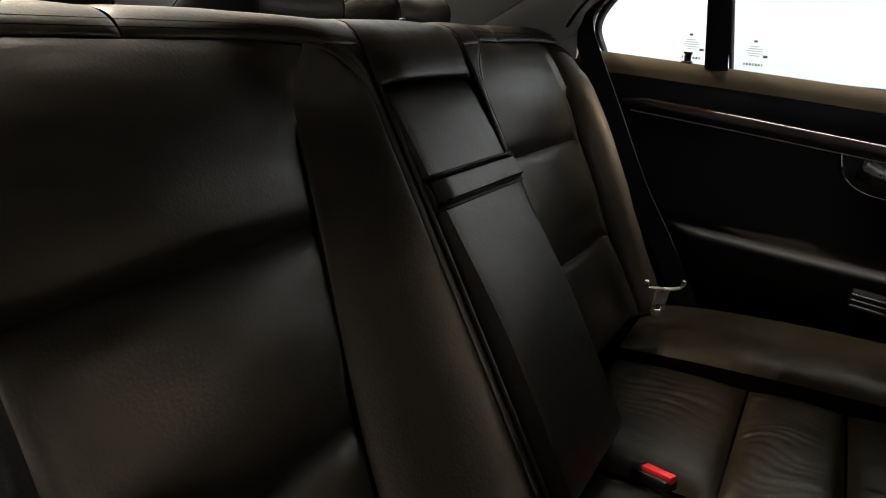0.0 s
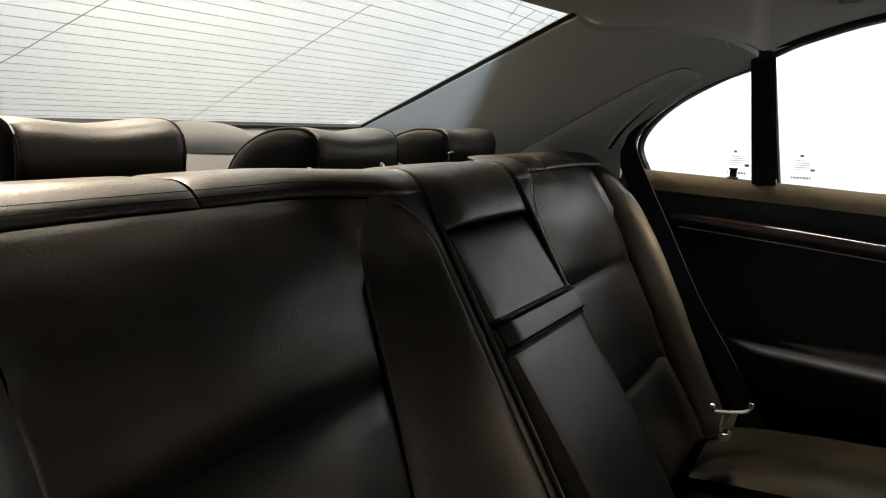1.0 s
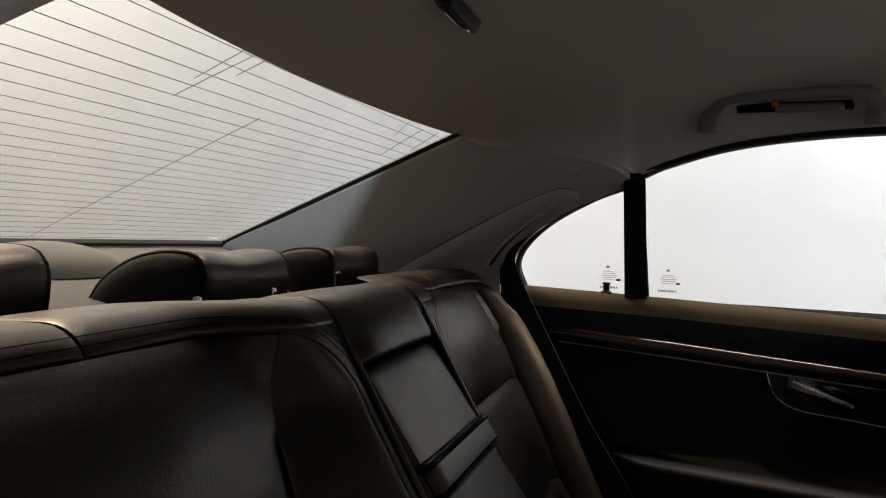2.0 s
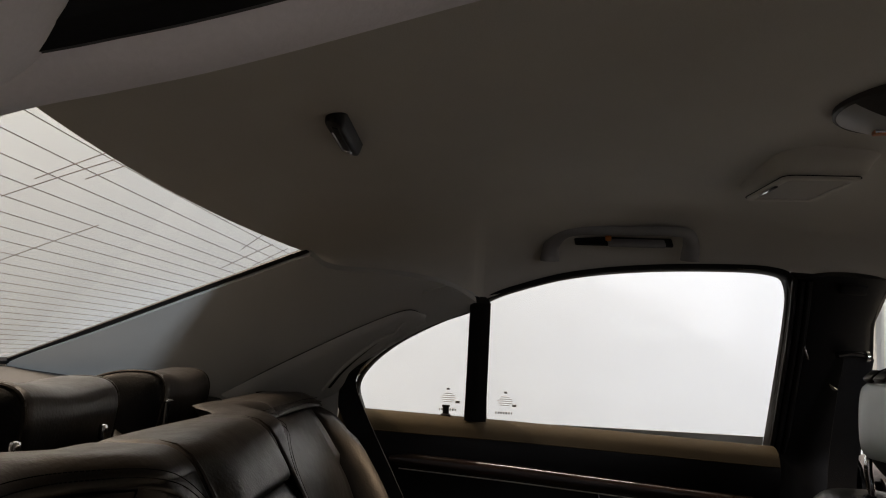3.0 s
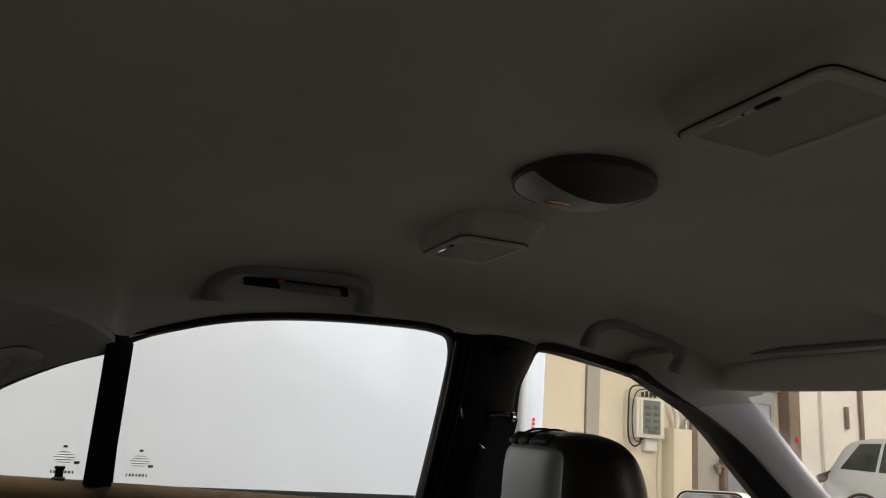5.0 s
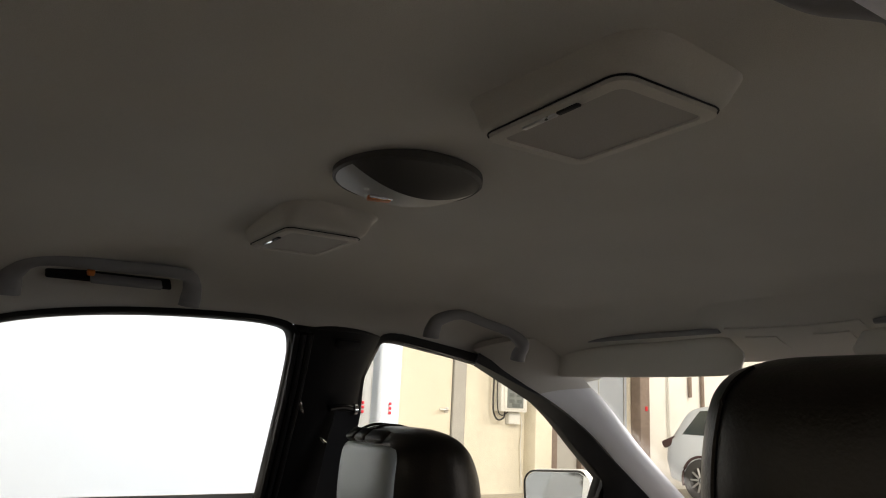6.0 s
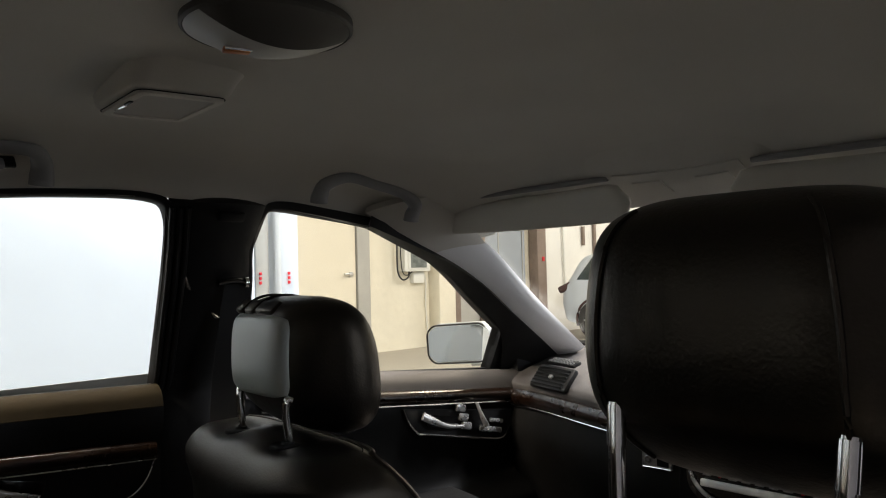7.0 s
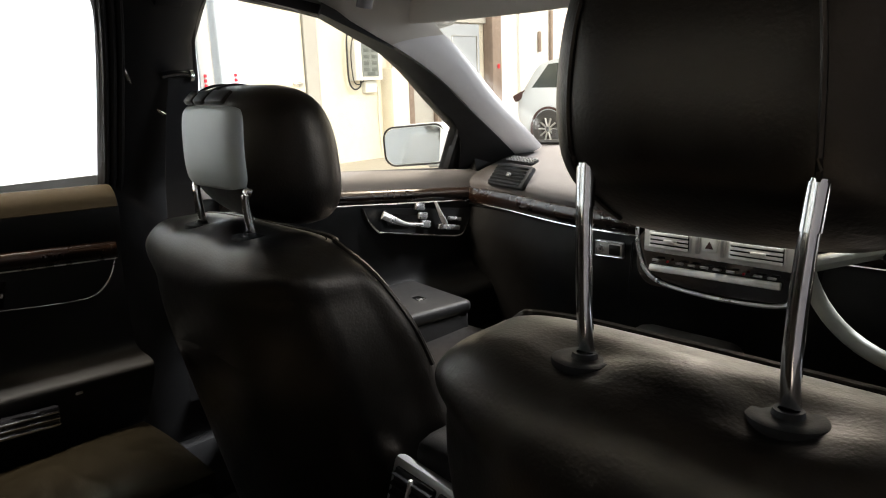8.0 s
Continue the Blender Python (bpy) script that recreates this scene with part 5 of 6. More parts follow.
    for z, b, f, w in spline(tab, 44):
        w *= 0.972 - 0.05 * smooth(0.08, 0.17, z) if lift > 0.05 else 1.0
        ring = []
        for i in range(n):
            a = 2 * math.pi * i / n
            c, t = math.cos(a), math.sin(a)
            py = abs(t) ** 0.62 * (1 if t > 0 else -1)
            px = abs(c) ** 0.50 * (1 if c > 0 else -1) * w * ((0.74 if lift < 0.05 else 0.86) + (0.26 if lift < 0.05 else 0.14) * smooth(-1.0, 0.15, py))
            ring.append((cx + px, y0 + (b + f) / 2 + (f - b) / 2 * py, zb + z))
        rings.append(ring)
    head = part("headrest", loft(rings), LEATHER, root, "padded black leather headrest", sharp=70)
    if lift > 0.05:
        for k in (-1, 1):
            at = int(n * (0.75 + 0.085 * k))
            line = [Vector(rings[j][at]) + Vector((0, -0.0008, 0)) for j in range(5, 36, 3)]
            part("seam", tube(line, 0.0020, 6, steps=30), LEATHER, head)
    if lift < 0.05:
        # the pale panel follows the headrest's back, a little proud of it
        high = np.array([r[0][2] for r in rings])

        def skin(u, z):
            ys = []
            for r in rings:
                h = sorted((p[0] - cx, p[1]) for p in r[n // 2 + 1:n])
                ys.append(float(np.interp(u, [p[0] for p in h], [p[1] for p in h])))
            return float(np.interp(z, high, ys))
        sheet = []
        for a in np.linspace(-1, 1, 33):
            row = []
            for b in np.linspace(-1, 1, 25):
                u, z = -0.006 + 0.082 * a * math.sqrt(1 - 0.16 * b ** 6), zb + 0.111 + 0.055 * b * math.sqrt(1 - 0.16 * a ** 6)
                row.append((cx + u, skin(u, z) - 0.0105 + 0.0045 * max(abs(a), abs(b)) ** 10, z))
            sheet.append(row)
        part("rear_pad", slab(sheet, 0.006, (0, -1, 0)), PALE_SHEEN, head, "smooth satin cover on the headrest's back", sharp=60)
        for x, w in ((-0.064, 0.024), (-0.034, 0.030), (0.010, 0.050)):
            part("rib", rbox((w, 0.024, 0.012), 0.005, pose(cx + x, y0 + 0.008, zb + 0.176, 40)), LEATHER, head)
        for x in (-0.058, -0.020):
            line = [(cx + x * 0.9, y0 + y, zb + z) for y, z in ((0.010, 0.183), (0.030, 0.1905), (0.055, 0.192), (0.085, 0.186))]
            part("seam", tube(line, 0.0022, 6, steps=12), RUBBER, head)
    return root


front_seat(1, 0.738, 0.062)
front_seat(-1, 0.813, -0.016)


def front_belt():
    root = thing("seat_belt", (-0.66, 0.93, 0.4), "black webbing front belt hanging on the middle pillar", "seat belt")
    part("webbing", strap_along([(-0.607, 0.900, 1.108), (-0.64, 0.90, 1.02), (-0.69, 0.905, 0.85), (-0.70, 0.91, 0.5)], 0.048, 0.0016, 20,
                                [(0.2, 1, 0), (0.3, 1, 0), (0.3, 1, 0), (0.3, 1, 0)]), WEB, root)


front_belt()


def centre_console():
    root = thing("centre_console", (0, 1.2, 0.3), "dark centre console with a split armrest lid and rear air vents", "console")
    part("body", at_box(0, 1.22, 0.48, 0.21, 0.62, 0.30, 0.03, seg=3), SOFT, root)
    part("armrest_lid", at_box(0.045, 1.10, 0.645, 0.098, 0.30, 0.04, 0.014, seg=4), LEATHER, root, "padded armrest lid half")
    vent = part("rear_vent", rbox((0.176, 0.020, 0.088), 0.008, pose(-0.030, 0.893, 0.554, -14, 6, 0)), SILVER, root, "silver-framed rear air vents")
    m = pose(-0.030, 0.884, 0.554, -14, 6, 0)
    for k in (-1, 1):
        part("vent_well", rbox((0.074, 0.012, 0.068), 0.003, m @ pose(k * 0.040, 0.0, 0)), PLASTIC, vent)
        for j in range(5):
            part("slat", rbox((0.072, 0.010, 0.0035), 0.001, m @ pose(k * 0.040, -0.007, -0.026 + 0.013 * j, 20)), PLASTIC, vent)
        part("slider", rbox((0.004, 0.006, 0.066), 0.001, m @ pose(k * 0.040, -0.012, 0)), SILVER, vent)


centre_console()


# ---- dashboard ----
def dash_y(x):
    return 1.615 + 0.10 * smooth(0.25, 0.72, abs(x))


def dashboard():
    root = thing("dashboard", (0, 1.75, 0.4), "dark leather dashboard with walnut band and chrome vents", "dashboard")
    rows = []
    for x in np.linspace(-0.735, 0.735, 60):
        y, a = dash_y(x), smooth(0.30, 0.70, abs(x))
        sec = [(y + 0.10, 0.42), (y + 0.04, 0.55), (y, 0.64), (y - 0.008, 0.70), (y, 0.752 - 0.004 * a), (y + 0.008, 0.768)]
        rows.append([(x, q[0], q[1]) for q in spline(sec, 18)])
    part("lower_panel", slab(rows, 0.02, (0, -1, 0)), SOFT, root, sharp=60)
    rows = []
    for x in np.linspace(-0.735, 0.735, 60):
        y = dash_y(x)
        hood = 0.075 * math.exp(-((x - 0.36) / 0.19) ** 4)
        sec = [(y + 0.012, 0.808), (y + 0.012, 0.822), (y + 0.030, 0.838), (y + 0.075, 0.852 + hood), (y + 0.17, 0.872 + hood * 0.8), (2.02, 0.895), (2.20, 0.903)]
        rows.append([(x, q[0], q[1]) for q in spline(sec, 24)])
    part("top_panel", slab(rows, 0.02, (0, 0, 1)), DASH_TOP, root, "grey-brown grained dashboard top", sharp=60)
    rows = []
    for x in np.linspace(-0.735, 0.735, 50):
        y = dash_y(x)
        rows.append([(x, y - 0.004 - 0.009 * math.sin(math.pi * k / 6), 0.770 + 0.038 * k / 6) for k in range(7)])
    w = part("walnut_band", slab(rows, 0.012, (0, -1, 0)), WOOD, root, "glossy walnut band")
    part("chrome_line", tube([(x, dash_y(x) - 0.008, 0.769) for x in np.linspace(-0.733, 0.733, 50)], 0.002, 6), CHROME, w)
    # left corner vent, sloping up into the dash top
    m = Matrix.Translation((-0.582, 1.716, 0.848)) @ pose(0, 0, 0, -40, 0, -14)
    vent = part("corner_vent", rbox((0.146, 0.016, 0.068), 0.008, m), PLASTIC, root, "black louvred corner vent")
    for k in range(6):
        part("slat", rbox((0.124, 0.012, 0.0040), 0.001, m @ pose(0, -0.007, -0.024 + 0.0095 * k, 25)), RUBBER, vent)
    part("slider", rbox((0.012, 0.008, 0.010), 0.002, m @ pose(0.008, -0.014, -0.004)), SILVER, vent)
    gm = Matrix.Translation((-0.580, 1.756, 0.882)) @ pose(0, 0, 0, -70, 0, -14)
    grille = part("speaker_grille", rbox((0.112, 0.010, 0.028), 0.005, gm), RUBBER, root)
    for i in range(8):
        for j in range(2):
            part("hole_rim", lathe([(0.0042, 0.001), (0.0056, 0.001), (0.0056, -0.001), (0.0042, -0.001)], gm @ pose(-0.046 + 0.013 * i + 0.006 * j, -0.0055, -0.006 + 0.012 * j, 90), 8), SILVER, grille)
    lock = part("glovebox_lock", at_box(-0.226, 1.606, 0.733, 0.064, 0.012, 0.034, 0.004), SILVER, root, "glovebox catch with key lock")
    part("lock_barrel", lathe([(0.003, 0.004), (0.008, 0.004), (0.009, 0.0), (0.009, -0.004)], pose(-0.243, 1.599, 0.733, 90), 18), CHROME, lock)
    part("catch_frame", tube([(-0.258, 1.600, 0.749), (-0.195, 1.600, 0.748), (-0.194, 1.600, 0.719), (-0.258, 1.600, 0.717), (-0.258, 1.600, 0.749)], 0.0012, 6), CHROME, lock)
    part("catch_plate", at_box(-0.212, 1.5995, 0.7335, 0.026, 0.004, 0.022, 0.003), PLASTIC, lock)
    part("glovebox_joint", tube([(-0.175, 1.607, 0.755), (-0.178, 1.606, 0.70), (-0.186, 1.613, 0.62)], 0.002, 6), RUBBER, root)
    # centre stack
    stack = part("control_panel", loft([[(x * k + 0.01, 1.600 + dy, 0.735 + z * k2) for x, z in rounded(0.34, 0.125, 0.045, 8)] for k, k2, dy in ((1.04, 1.04, 0.03), (1.0, 1.0, 0.0), (0.985, 0.96, -0.006))]), PIANO, root, "gloss black centre stack")
    arc = [(-0.158, 1.594, 0.790), (-0.154, 1.592, 0.750), (-0.135, 1.590, 0.706), (-0.09, 1.588, 0.684), (0.02, 1.586, 0.676), (0.13, 1.588, 0.684), (0.17, 1.592, 0.72)]
    part("chrome_arc", tube(arc, 0.0042, 8, steps=50), BRIGHT, stack, "chrome line round the stack")
    part("vent_frame", at_box(0.002, 1.5925, 0.773, 0.284, 0.008, 0.055, 0.010), LACQUER, stack, "silver lacquered frame round the vents")
    for x0, x1 in ((-0.128, -0.040), (0.030, 0.132)):
        xm, w = (x0 + x1) / 2, x1 - x0
        v = part("centre_vent", at_box(xm, 1.590, 0.773, w, 0.010, 0.040, 0.006), LACQUER, stack, "silver centre vent")
        part("vent_well", at_box(xm, 1.586, 0.773, w - 0.008, 0.008, 0.033, 0.004), PLASTIC, v)
        for k in range(4):
            part("slat", at_box(xm, 1.581, 0.7605 + 0.0083 * k, w - 0.010, 0.006, 0.0056, 0.001, rx=-14 - k), LACQUER, v)
        part("slider", at_box(xm + 0.006, 1.575, 0.774, 0.026, 0.006, 0.005, 0.001), LACQUER, v)
    hz = part("hazard_button", at_box(-0.004, 1.588, 0.776, 0.030, 0.010, 0.030, 0.004), BOX_WHITE, stack, "silver hazard light button")
    part("triangle", ([(-0.012, 1.5822, 0.769), (0.004, 1.5822, 0.769), (-0.004, 1.5822, 0.783), (-0.012, 1.584, 0.769), (0.004, 1.584, 0.769), (-0.004, 1.584, 0.783)],
                      [(0, 1, 2), (5, 4, 3), (0, 3, 4, 1), (1, 4, 5, 2), (2, 5, 3, 0)]), DARK_LAMP, hz)
    for x in (-0.028, 0.020):
        part("rocker", at_box(x, 1.588, 0.773, 0.008, 0.010, 0.036, 0.003), STEEL, stack)
    row = part("control_bar", at_box(0.0, 1.588, 0.7165, 0.25, 0.012, 0.014, 0.003, ry=-1.0, rx=-15), LACQUER, stack, "silver control bar")
    for k in range(10):
        part("key", at_box(-0.110 + 0.0245 * k, 1.584, 0.732, 0.004 if k in (1, 7) else 0.015, 0.006, 0.004, 0.001), RED if k in (1, 7) else SILVER, stack)


dashboard()


def steering_wheel():
    root = thing("steering_wheel", (0.378, 1.50, 0.84), "grey leather steering wheel with airbag hub", "steering wheel")
    m = Matrix.Translation((0.378, 1.48, 0.858)) @ pose(0, 0, 0, 70, 0, 0)
    ring = [m @ Vector((0.186 * math.cos(a), 0.186 * math.sin(a), 0)) for a in np.linspace(0, 2 * math.pi, 60)]
    part("rim", tube(ring, 0.0120, 12, up=(0, 0.4, 0.9), ends=False), WHEEL_GREY, root, "smooth grey leather rim")
    part("hub", loft([[m @ Vector((u * k, v * k * 0.9, z)) for u, v in rounded(0.17, 0.15, 0.06, 6)] for k, z in ((0.9, -0.03), (1.0, -0.005), (0.96, 0.012), (0.75, 0.022))]), SOFT, root)
    for a in (200, 340, 270):
        d = Vector((math.cos(radians(a)), math.sin(radians(a)), 0))
        part("spoke", tube([m @ (d * 0.07), m @ (d * 0.18)], [0.016, 0.021], 12, flat=0.6), WHEEL_GREY, root)
    part("stalk", tube([(0.30, 1.50, 0.815), (0.215, 1.485, 0.835), (0.17, 1.475, 0.838)], 0.006, 8, flat=0.7), LACQUER, root, "pale wiper stalk")
    part("stalk", tube([(0.30, 1.51, 0.855), (0.225, 1.497, 0.868), (0.185, 1.490, 0.868)], 0.007, 8, flat=0.8), LACQUER, root, "pale gear stalk")
    part("column", tube([(0.378, 1.50, 0.85), (0.370, 1.66, 0.77)], 0.05, 16), PLASTIC, root)
    part("binnacle", at_box(0.36, 1.62, 0.845, 0.30, 0.05, 0.09, 0.02, rx=-15), PIANO, root)


steering_wheel()


# ---- the front doors ----
def front_door(s):
    root = thing("front_door", (s * 0.75, 1.35, 0.3), "black front door panel with walnut strip and chrome handle group, door shut", "car door")
    f = lambda x, y, z: (s * x, y, z)
    sill = lambda y: 0.924 - 0.098 * (y - 0.985)
    rows = []
    for y in np.linspace(0.965, 1.80, 40):
        z0 = sill(y)
        sec = [(0.800, z0 - 0.004), (0.780, z0 - 0.002), (0.760, z0 - 0.008), (0.742, z0 - 0.022), (0.733, z0 - 0.045), (0.730, z0 - 0.08), (0.733, z0 - 0.12), (0.742, z0 - 0.20), (0.745, 0.60), (0.70, 0.56), (0.69, 0.52), (0.72, 0.46), (0.74, 0.30)]
        rows.append([f(q[0], y, q[1]) for q in spline(sec, 40)])
    part("panel", slab(rows, 0.03, (-s, 0, 0)), SOFT, root, sharp=60)
    pad = []
    for y in np.linspace(0.97, 1.79, 40):
        z0 = sill(y)
        pad.append([f(a - 0.003, y, c + 0.003) for a, c in spline([(0.800, z0 - 0.004), (0.780, z0 - 0.002), (0.760, z0 - 0.008), (0.742, z0 - 0.022), (0.733, z0 - 0.045)], 12)])
    part("sill_pad", slab(pad, 0.003, (-s, 0, 0.5)), DASH_TOP, root, "padded grey-brown top of the door panel", sharp=60)
    skin = [[f(0.80 + 0.115 * math.sin(math.pi * min(t * 0.62 + 0.05, 1)) ** 0.8, y, 0.915 - 0.09 * (y - 1) - 0.58 * t) for t in np.linspace(0, 1, 14)] for y in np.linspace(0.82, 2.1, 20)]
    part("outer_skin", slab(skin, 0.004, (s, 0, 0)), SILVER_PAINT, root, "silver painted outer skin")
    zc = lambda y: 0.841 - 0.108 * (y - 1.276)
    strip = [[f(0.728 - 0.013 * math.sin(math.pi * k / 8) ** 0.7, y, zc(y) + 0.032 * (k / 8 - 0.5)) for k in range(9)] for y in np.linspace(1.0, 1.765, 40)]
    w = part("walnut_strip", slab(strip, 0.010, (-s, 0, 0)), WOOD, root, "glossy walnut strip")
    part("chrome_line", tube([f(0.7260, y, zc(y) - 0.0185) for y in np.linspace(1.0, 1.765, 24)], 0.002, 6), CHROME, w)
    frame = [(1.352, 0.806), (1.366, 0.775), (1.392, 0.746), (1.42, 0.738), (1.60, 0.699), (1.668, 0.688), (1.695, 0.706), (1.728, 0.752)]
    line = spline(frame, 50)
    plate = part("handle_plate", prism([tuple(q) for q in line], lambda a, b, d: f(0.7295 - d, a, b), 0.006), PLASTIC, root, "black handle plate")
    part("chrome_edge", tube([f(0.722, y, z) for y, z in line], [0.001, 0.0026, 0.0026, 0.0026, 0.001], 6), CHROME, plate)
    part("lever_cup", prism([(1.405, 0.788), (1.52, 0.765), (1.53, 0.742), (1.42, 0.757)], lambda a, b, d: f(0.7225 - d, a, b), 0.004), PIANO, plate)
    part("door_lever", tube([f(0.712, 1.40, 0.786), f(0.706, 1.425, 0.772), f(0.704, 1.47, 0.752), f(0.708, 1.525, 0.742)], [0.010, 0.009, 0.005, 0.004], 10, flat=0.6, up=(1, 0, 0), steps=14), BRIGHT, plate, "chrome door lever")
    for k, (y, z, sy, sz, rot) in enumerate(((1.525, 0.786, 0.030, 0.018, -12), (1.534, 0.762, 0.030, 0.018, -12), (1.543, 0.740, 0.030, 0.018, -12), (1.625, 0.718, 0.080, 0.014, -12), (1.648, 0.736, 0.045, 0.010, -12))):
        part("key", at_box(*f(0.718, y, z), 0.010, sy, sz, 0.003, rx=rot), BRIGHT, plate)
    part("seat_back_switch", tube([f(0.712, 1.575, 0.792), f(0.708, 1.590, 0.755), f(0.710, 1.605, 0.732)], [0.006, 0.008, 0.009], 10, flat=0.6, steps=10), BRIGHT, plate, "chrome seat adjuster")
    m = Matrix.Translation(f(0.615, 1.290, 0.522)) @ pose(0, 0, 0, 0, 0, s * 8)
    rest = part("door_armrest", rbox((0.225, 0.34, 0.13), 0.012, m, 3), SOFT, root, "bluish-black door armrest")
    part("armrest_pad", rbox((0.232, 0.35, 0.030), 0.011, m @ pose(0, 0, 0.076), 3), SOFT, rest, "padded bluish-black lid")
    part("switch", rbox((0.03, 0.022, 0.006), 0.002, m @ pose(0.03, 0.09, 0.091)), CHROME, rest)


for s in (-1, 1):
    front_door(s)


def wing_mirror():
    root = thing("wing_mirror", (-0.9, 1.80, 0.83), "silver painted door mirror with clear glass", "door mirror")
    n = 40
    rings = []
    o = rounded(0.205, 0.122, 0.038, 9)
    m = Matrix.Translation((-0.985, 1.775, 0.905)) @ look((0, 0, 0), (-0.27, 0.962, -0.05)) @ pose(0, 0, 0, 0, 0, 4)
    g = Matrix.Translation(m @ Vector((0, 0, 0.010))) @ look((0, 0, 0), (-0.432, 0.901, -0.040)) @ pose(0, 0, 0, 0, 0, 4)
    for k, z in ((0.99, 0.004), (1.0, 0.0), (1.02, -0.012), (1.0, -0.04), (0.90, -0.075), (0.70, -0.095), (0.40, -0.104)):
        rings.append([m @ Vector((u * k, v * k, -0.004 - -z)) for u, v in o])
    part("shell", loft(rings), SILVER_PAINT, root, "silver painted shell", sharp=60)
    v, f = prism(rounded(0.186, 0.104, 0.032, 9), lambda u, w, d: (u, w, d), 0.004)
    rim = [g @ Vector((u, w, 0.002)) for u, w in rounded(0.194, 0.112, 0.034, 9)]
    part("rim", tube(rim + rim[:1], 0.0030, 6), RUBBER, root)
    part("mirror_glass", ([g @ Vector((p[0], p[1], p[2] - 0.0005)) for p in v], f), MIRROR, root, "mirror glass")
    part("foot", loft([[(-0.80 - 0.09 * k, 1.800 + 0.02 * u, 0.846 + 0.024 * w + 0.01 * k) for u, w in ((1, 1), (-1, 1), (-1, -1), (1, -1))] for k in (0, 0.5, 1)]), SILVER_PAINT, root)
    part("lamp_strip", rbox((0.07, 0.006, 0.012), 0.003, m @ pose(0.055, -0.066, -0.03)), LAMP_LENS, root)


wing_mirror()


# ---- the hall outside ----
def hall():
    whole("ground", at_box(-0.8, 5, -0.05, 15, 22, 0.1, 0.0), CONCRETE, "pale worn concrete hall floor", "floor", kind="structure")
    whole("wall_west", at_box(-7.50, 5, 2.1, 0.2, 22, 4.4, 0.0), WALL, "cream painted hall wall with stains", "wall", kind="structure")
    whole("wall_north", at_box(-0.8, 14.1, 2.1, 13.4, 0.2, 4.4, 0.0), WALL_WHITE, "white hall wall", "wall", kind="structure")
    whole("wall_south", at_box(-0.8, -5.2, 2.1, 13.4, 0.2, 4.4, 0.0), WALL_GREY, "pale grey hall wall behind the car", "wall", kind="structure")
    # unseen dark walls added to keep light out of the right doorway
    whole("blocking_wall", at_box(1.36, -2.4, 2.1, 0.2, 7.0, 4.4, 0.0), BLUE_WALL, "unseen dark blue-grey wall added to block light at the open door", "wall", kind="structure")
    whole("blocking_return", at_box(3.58, 1.2, 2.1, 4.64, 0.2, 4.4, 0.0), BLUE_WALL, "unseen dark blue-grey return of the added blocking wall", "wall", kind="structure")
    east = thing("wall_east", (5.8, 8, 0), "blue-grey painted hall wall with an added window for the fill lamp", "wall", kind="structure")
    for y, z, sy, sz in ((2.25, 2.1, 2.3, 4.4), (10.9, 2.1, 10.2, 4.4), (4.6, 0.30, 2.4, 0.8), (4.6, 3.25, 2.4, 2.1)):
        part("wall_piece", at_box(5.8, y, z, 0.2, sy, sz, 0.0), WALL_GREY, east)
    # made-up window that frames the side fill lamp
    fill_win = thing("fill_window", (5.8, 4.6, 0.7), "unseen frosted window added behind the side fill lamp", "window", kind="structure")
    part("pane", at_box(5.86, 4.6, 1.45, 0.02, 2.4, 1.5, 0.0), BOX_WHITE, fill_win)
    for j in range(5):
        part("glazing_bar", at_box(5.80, 4.6 + 2.36 * (j / 4 - 0.5), 1.45, 0.05, 0.04, 1.5, 0.004), FRAME_GREY, fill_win)
    whole("ceiling_hall", at_box(-0.8, 5, 4.35, 13.4, 22, 0.1, 0.0), CEIL, "pale hall ceiling", "ceiling", kind="structure")
    whole("wall_panel", at_box(-7.36, 11.8, 2.1, 0.08, 4.4, 4.4, 0.0), WALL_WHITE, "white painted stretch of the hall wall", "wall", kind="structure")


hall()


def wall_box(name, y, z, sy, sz, depth, material, label, category, r=0.01, x=-7.4):
    return whole(name, at_box(x + depth / 2, y, z, depth, sy, sz, r), material, label, category)


